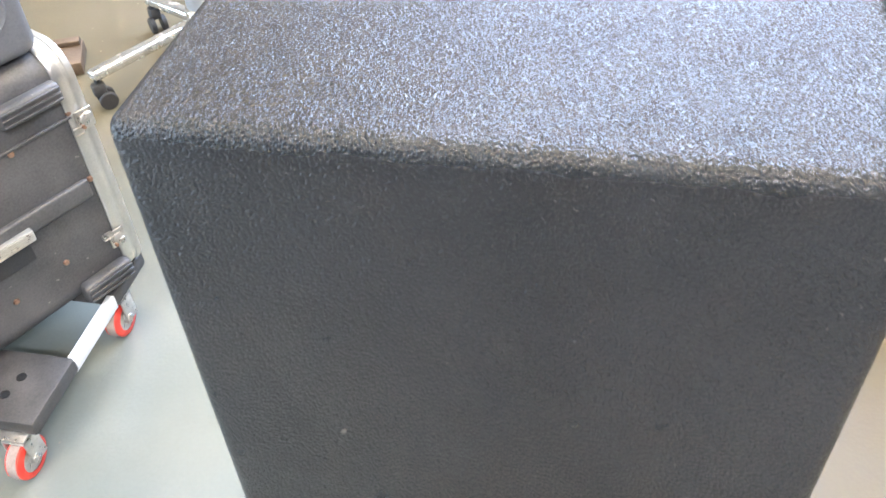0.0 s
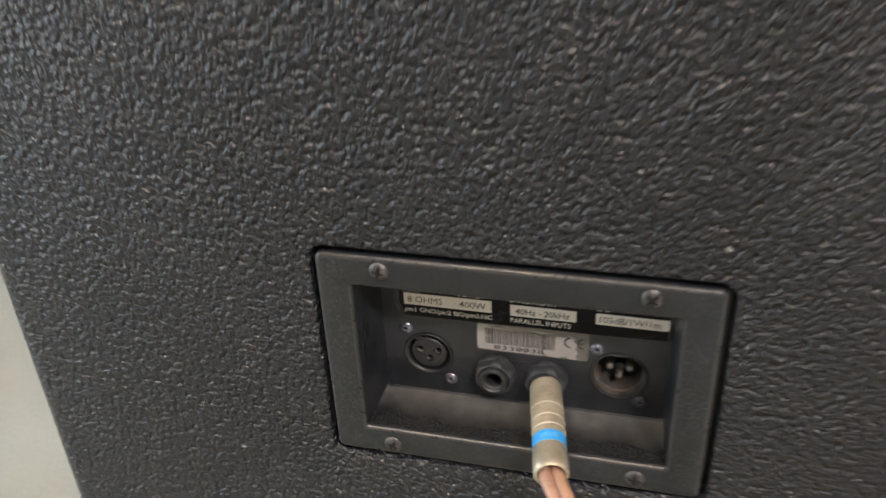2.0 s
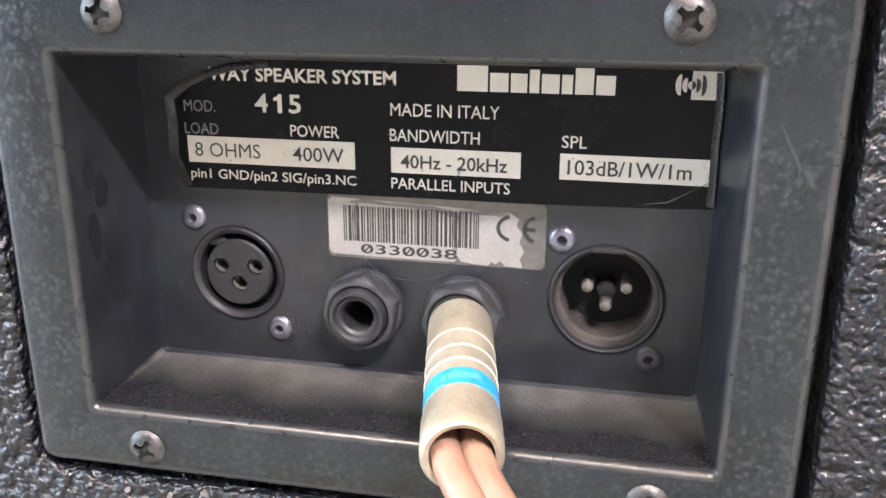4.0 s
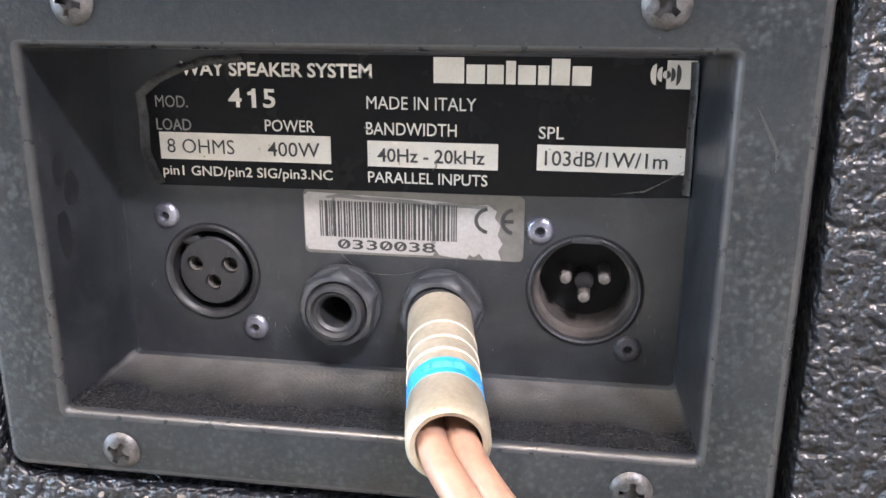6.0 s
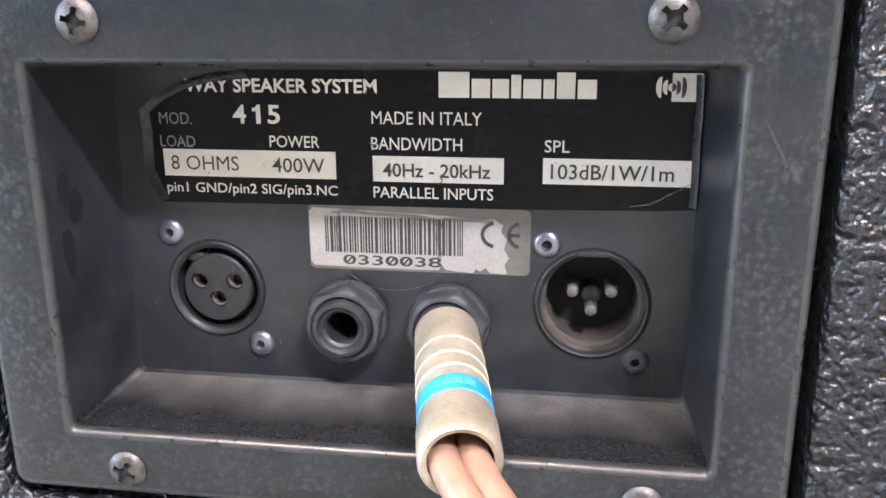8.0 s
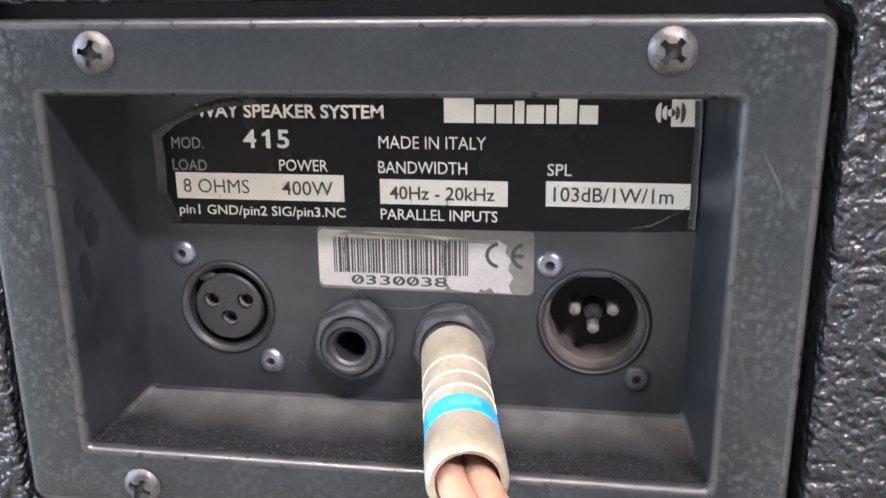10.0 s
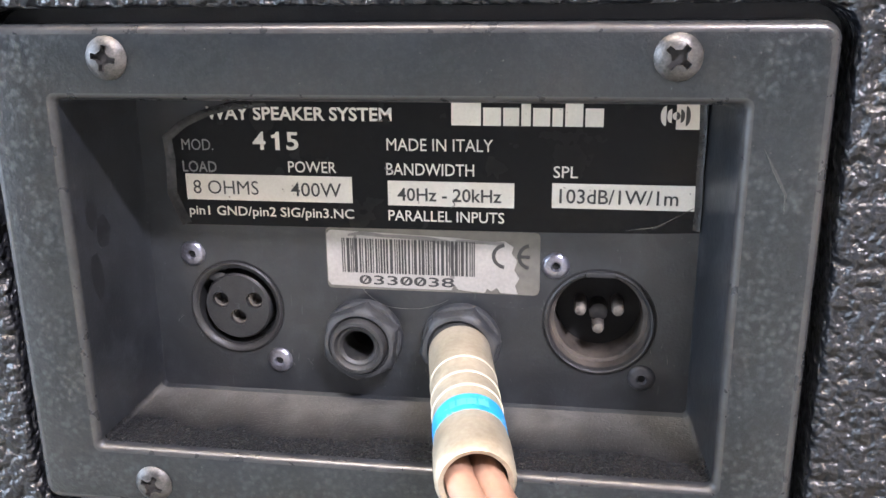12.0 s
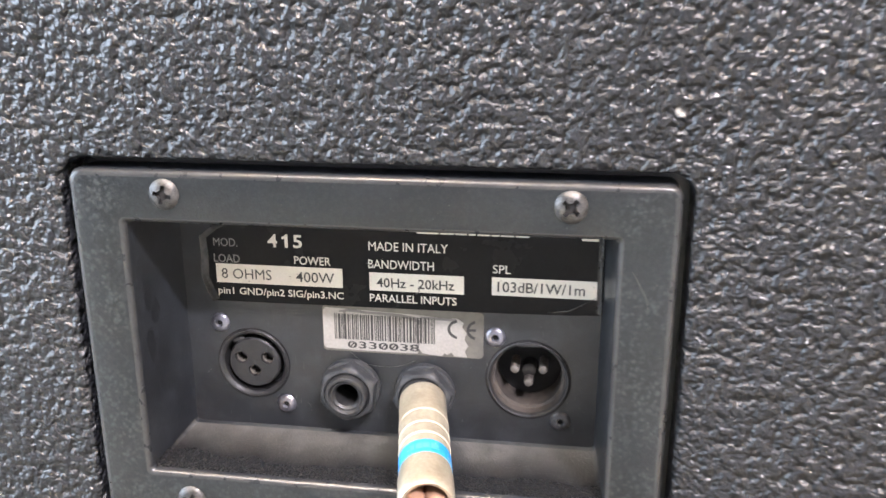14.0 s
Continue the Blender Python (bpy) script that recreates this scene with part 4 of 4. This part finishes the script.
for side in (-1, 1):
    o = 0.0025 * side
    part("conductor", tube([(AXIS1.x - 0.003 + o, AXIS1.y + 0.014, AXIS1.z + 0.0010), (AXIS1.x + o, AXIS1.y + 0.001, AXIS1.z - 0.0008), (AXIS1.x + 0.0085 + o, AXIS1.y - 0.012, AXIS1.z - 0.0045),
                            (AXIS1.x + 0.026 + o, AXIS1.y - 0.026, AXIS1.z - 0.017), (AXIS1.x + 0.044 + o, AXIS1.y - 0.036, AXIS1.z - 0.050), (AXIS1.x + 0.058 + o, AXIS1.y - 0.05, 0.20), (0.09 + o, -0.075, 0.06), (0.12 + o, -0.10, 0.006), (0.20 + o, -0.16, 0.004), (0.34, -0.16 + o, 0.004), (0.48, -0.02 + o, 0.004)], 0.0026, 12), CABLE, cable, "copper-coloured insulated conductor")

# ---- low wooden base under the loudspeaker ----
base = thing("low_stool", "low brown wooden stool under the loudspeaker", "stool", "", pose(CX, CDEPTH / 2, 0))
part("board", rounded_box((0.40, 0.37, 0.022), (0, 0, 0.192), 0.002), WOOD, base)
for sx in (-1, 1):
    part("side", rounded_box((0.03, 0.36, 0.181), (sx * 0.17, 0, 0.0905), 0.002), WOOD, base)

# ---- dolly and rolling case ----
dolly = thing("dolly", "grey plastic dolly with pale side bars and red castors", "dolly", "", pose(-0.742, 0, 0))
part("end_block", merged(rounded_box((0.40, 0.135, 0.030), (-0.20, 0.338, 0.110), 0.006)), DOLLY_GREY, dolly)
part("end_block", rounded_box((0.40, 0.115, 0.030), (-0.20, 0.602, 0.110), 0.006), DOLLY_GREY, dolly)
for bx in (-0.008, -0.392):
    part("side_bar", rounded_box((0.014, 0.15, 0.028), (bx, 0.472, 0.109), 0.002), PALE_BAR, dolly, "pale side bar")
for hx, hy in ((-0.066, 0.354), (-0.074, 0.318)):
    part("bolt_hole", lathe([(0.0085, 0.1248), (0.0080, 0.1262), (0.0062, 0.1262), (0.0055, 0.1253), (0.0001, 0.1253)], 20, "z"), HOLE_SHADE, dolly, "bolt hole with a raised rim, coloured black for shade", True, Matrix.Translation((hx, hy, 0)))


def castor(parent, x, y, turn):
    c = part("castor", merged(rounded_box((0.05, 0.06, 0.004), (0, 0, 0.093), 0.001), lathe([(0.014, 0.091), (0.014, 0.080)], 20, "z"),
                              rounded_box((0.003, 0.034, 0.055), (0.019, 0.010, 0.055), 0.001), rounded_box((0.003, 0.034, 0.055), (-0.019, 0.010, 0.055), 0.001),
                              rounded_box((0.041, 0.034, 0.003), (0, 0.010, 0.081), 0.001)), ZINC, parent, "zinc castor fork")
    c.matrix_local = pose(x, y, 0, 0, 0, turn)
    w = lathe([(0.024, -0.014), (0.033, -0.0135), (0.036, -0.011), (0.0365, -0.006), (0.0365, 0.006), (0.036, 0.011), (0.033, 0.0135), (0.024, 0.014)], 36, "x", False)
    w.transform(Matrix.Translation((0, 0.018, 0.0365)))
    part("tyre", w, RED_TYRE, c, "red castor tyre")
    t = lathe([(0.0364, -0.0085), (0.0369, -0.008), (0.0369, 0.008), (0.0364, 0.0085)], 36, "x", False)
    t.transform(Matrix.Translation((0, 0.018, 0.0369)))
    part("tread", t, TREAD_GREY, c, "dirty grey tread")
    hub = lathe([(0.024, -0.013), (0.010, -0.012), (0.009, -0.022), (0.004, -0.024), (0.004, 0.024), (0.009, 0.022), (0.010, 0.012), (0.024, 0.013)], 24, "x")
    hub.transform(Matrix.Translation((0, 0.018, 0.0365)))
    part("hub", hub, ZINC, c, "zinc wheel hub")
    return c


for x, y, turn in ((-0.030, 0.590, 181), (-0.044, 0.286, 179), (-0.36, 0.60, 30), (-0.36, 0.30, 10)):
    castor(dolly, x, y, turn)

CASE_Z = 0.125
# its own axes: x along the broad side away from the rim, y into the case, z up
case = thing("rolling_case", "scuffed black plastic case with aluminium rim on a dolly", "case", "", Matrix.Translation((-0.725, 0.62, CASE_Z)) @ pose(0, 0, 0, 0, 0, -117))
CL, CD, CH = 0.52, 0.36, 0.440
shell_rings = []
for sx, inset in ((-0.012, 0.02), (-0.012, 0.0012), (0.20, 0.0), (CL - 0.03, 0.0), (CL - 0.010, 0.008), (CL - 0.002, 0.022), (CL, 0.045)):
    shell_rings.append([(sx, a - CD / 2 - 0.004, b + CH / 2) for a, b in rect_loop(CD / 2 - inset, CH / 2 - inset, 0.046, 8)])
shell_bm = loft(shell_rings, True, True)
part("body", shell_bm, CASE_BLACK, case)


def rim_mesh():
    """An aluminium band bent round the open end."""
    loops = []
    pts = rect_loop(CD / 2 + 0.002, CH / 2 + 0.002, 0.05, 8)
    inner = rect_loop(CD / 2 - 0.012, CH / 2 - 0.012, 0.04, 8)
    proud = [(a * 1.008, b * 1.008) for a, b in pts]
    for x, ring in ((-0.014, inner), (-0.014, pts), (-0.011, proud), (-0.004, proud), (-0.002, pts), (0.003, pts), (0.005, proud), (0.019, proud), (0.022, pts), (0.022, inner)):
        loops.append([(x, a - CD / 2 - 0.004, b + CH / 2) for a, b in ring])
    return loft(loops)


part("rim", rim_mesh(), ALUMINIUM, case, "dulled aluminium rim")
# raised ribs and bumpers of the broad side (local y = 0 is the broad face)
def rib(x0, x1, z0, z1, d):
    part("rib", rounded_box((x1 - x0, d, z1 - z0), ((x0 + x1) / 2, -0.004 + d / 2 - 0.002, (z0 + z1) / 2), min(0.008, d * 0.45), 3), CASE_BLACK, case)


rib(0.032, 0.46, 0.190, 0.226, 0.012)
rib(0.020, 0.115, 0.010, 0.048, 0.026)
rib(0.022, 0.125, 0.372, 0.405, 0.024)
rib(0.016, 0.50, 0.330, 0.336, 0.006)
for z in (0.018, 0.029, 0.040):
    part("bumper_ridge", rounded_box((0.090, 0.004, 0.005), (0.068, 0.0215, z), 0.0018), CASE_BLACK, case)
for z in (0.380, 0.390, 0.399):
    part("bumper_ridge", rounded_box((0.096, 0.004, 0.004), (0.074, 0.0192, z), 0.0016), CASE_BLACK, case)
# a thin black slab gives the recess's shade; nothing is sunk in
part("handle_recess", rounded_box((0.16, 0.006, 0.075), (0.235, -0.003, 0.180), 0.0025), RUBBER, case, "black slab standing in for a shaded handle recess")
part("handle", rounded_box((0.13, 0.016, 0.022), (0.212, 0.008, 0.196), 0.004), ALUMINIUM, case, "ribbed aluminium handle bar")
for z in (0.189, 0.1925, 0.196, 0.1995, 0.203):
    part("handle_groove", rounded_box((0.126, 0.002, 0.0014), (0.212, 0.0162, z), 0.0004), ZINC, case)
for x, z in ((0.122, 0.326), (0.213, 0.091), (0.025, 0.217), (0.116, 0.101), (0.018, 0.340)):
    b = lathe([(0.005, -0.004), (0.005, -0.002), (0.0042, 0.0), (0.0022, 0.0008), (0.0001, 0.0009)], 16)
    b.transform(Matrix.Translation((x, -0.001, z)) )
    part("rivet", b, COPPER, case, "copper-coloured rivet")


def latch(x, z, flip):
    l = part("latch", merged(rounded_box((0.030, 0.004, 0.034), (0, 0.004, 0), 0.0015), rounded_box((0.012, 0.010, 0.012), (-0.004, 0.009, 0.006 * flip), 0.003)), ZINC, case, "rust-stained zinc latch")
    l.matrix_local = pose(x, 0.0, z)
    d = lathe([(0.010, 0.0), (0.010, 0.008), (0.007, 0.010), (0.0001, 0.0105)], 20)
    part("turn_knob", d, ZINC, l)
    k = lathe([(0.003, 0.0), (0.003, 0.011), (0.0001, 0.0112)], 12)
    k.transform(Matrix.Translation((0.008, 0, -0.010)))
    part("rivet", k, COPPER, l)
    e = rounded_box((0.020, 0.003, 0.012), (0.016, 0.0055, -0.014 * flip), 0.004, 2)
    part("keeper", e, ZINC, l)


latch(0.000, 0.323, 1)
latch(0.022, 0.092, -1)

# grey moulded case standing on the rolling case
grey = thing("grey_tool_case", "grey moulded plastic case standing upright on the black case", "case", "", Matrix.Translation((-0.725, 0.62, CASE_Z + CH)) @ pose(0, 0, 0, 0, 0, -117))
part("body", rounded_box((0.36, 0.13, 0.32), (0.010 + 0.18, -0.080, 0.16), 0.022, 4), GREY_PLASTIC, grey)
ringb = lathe([(0.036, -0.012), (0.036, -0.006), (0.033, -0.004), (0.029, -0.006), (0.0001, -0.0062)], 32)
ringb.transform(Matrix.Translation((0.075, -0.008, 0.085)))
part("round_boss", ringb, GREY_PLASTIC, grey)

# ---- stand with a castor base, behind ----
stand = thing("castor_stand", "grey post on a chromed cross base with black castors", "stand", "", pose(-1.0, 1.56, 0))
part("post", lathe([(0.030, 0.10), (0.030, 0.62), (0.028, 0.625), (0.0001, 0.626)], 28, "z"), GREY_PAINT, stand, "grey painted post")
part("hub", lathe([(0.036, 0.070), (0.038, 0.075), (0.038, 0.125), (0.034, 0.130), (0.030, 0.131)], 28, "z"), CHROME, stand)
for a, reach in ((-118.5, 0.335), (154, 0.21), (56, 0.32), (-34, 0.32)):
    arm = rounded_box((reach - 0.015, 0.036, 0.026), (reach / 2 + 0.017, 0, 0.092), 0.009, 3)
    arm.transform(pose(0, 0, 0, 0, 0, a))
    part("arm", arm, CHROME, stand, "chromed flat arm")
    c = part("castor", merged(rounded_box((0.03, 0.034, 0.034), (0, 0, 0.052), 0.008), lathe([(0.006, 0.06), (0.006, 0.085)], 12, "z")), RUBBER, stand, "black twin-wheel castor")
    c.matrix_local = pose(reach * math.cos(radians(a)), reach * math.sin(radians(a)), 0, 0, 0, a + 70)
    for sx in (-0.016, 0.016):
        w = lathe([(0.009, -0.007), (0.020, -0.007), (0.0225, -0.005), (0.0225, 0.005), (0.020, 0.007), (0.009, 0.007)], 24, "x")
        w.transform(Matrix.Translation((sx, 0.012, 0.0225)))
        part("wheel", w, RUBBER, c)

box = thing("wooden_block", "brown wooden block lying on the concrete floor", "block", "", pose(-1.36, 1.44, 0, 0, 0, 25))
part("block", rounded_box((0.10, 0.13, 0.035), (0, 0, 0.0175), 0.004), WOOD, box)
part("batten", rounded_box((0.09, 0.03, 0.014), (0, 0.045, 0.0419), 0.003), WOOD, box)

# ---- dark case on a plywood dolly, behind ----
dark = thing("covered_case", "tall charcoal case standing on a plywood board with castors", "case", "", pose(0.80, 1.22, 0))
part("body", rounded_box((0.62, 0.5, 0.60), (0, 0.25, 0.418), 0.012, 3), DARK_CASE, dark)
part("board", rounded_box((0.64, 0.52, 0.020), (0, 0.25, 0.107), 0.002), PLY, dark, "orange plywood board")
for sx in (-0.26, 0.26):
    for sy in (0.06, 0.44):
        w = lathe([(0.012, -0.014), (0.044, -0.014), (0.0485, -0.008), (0.0485, 0.008), (0.044, 0.014), (0.012, 0.014)], 28, "x")
        w.transform(Matrix.Translation((sx, sy, 0.0485)))
        part("castor", w, RUBBER, dark)
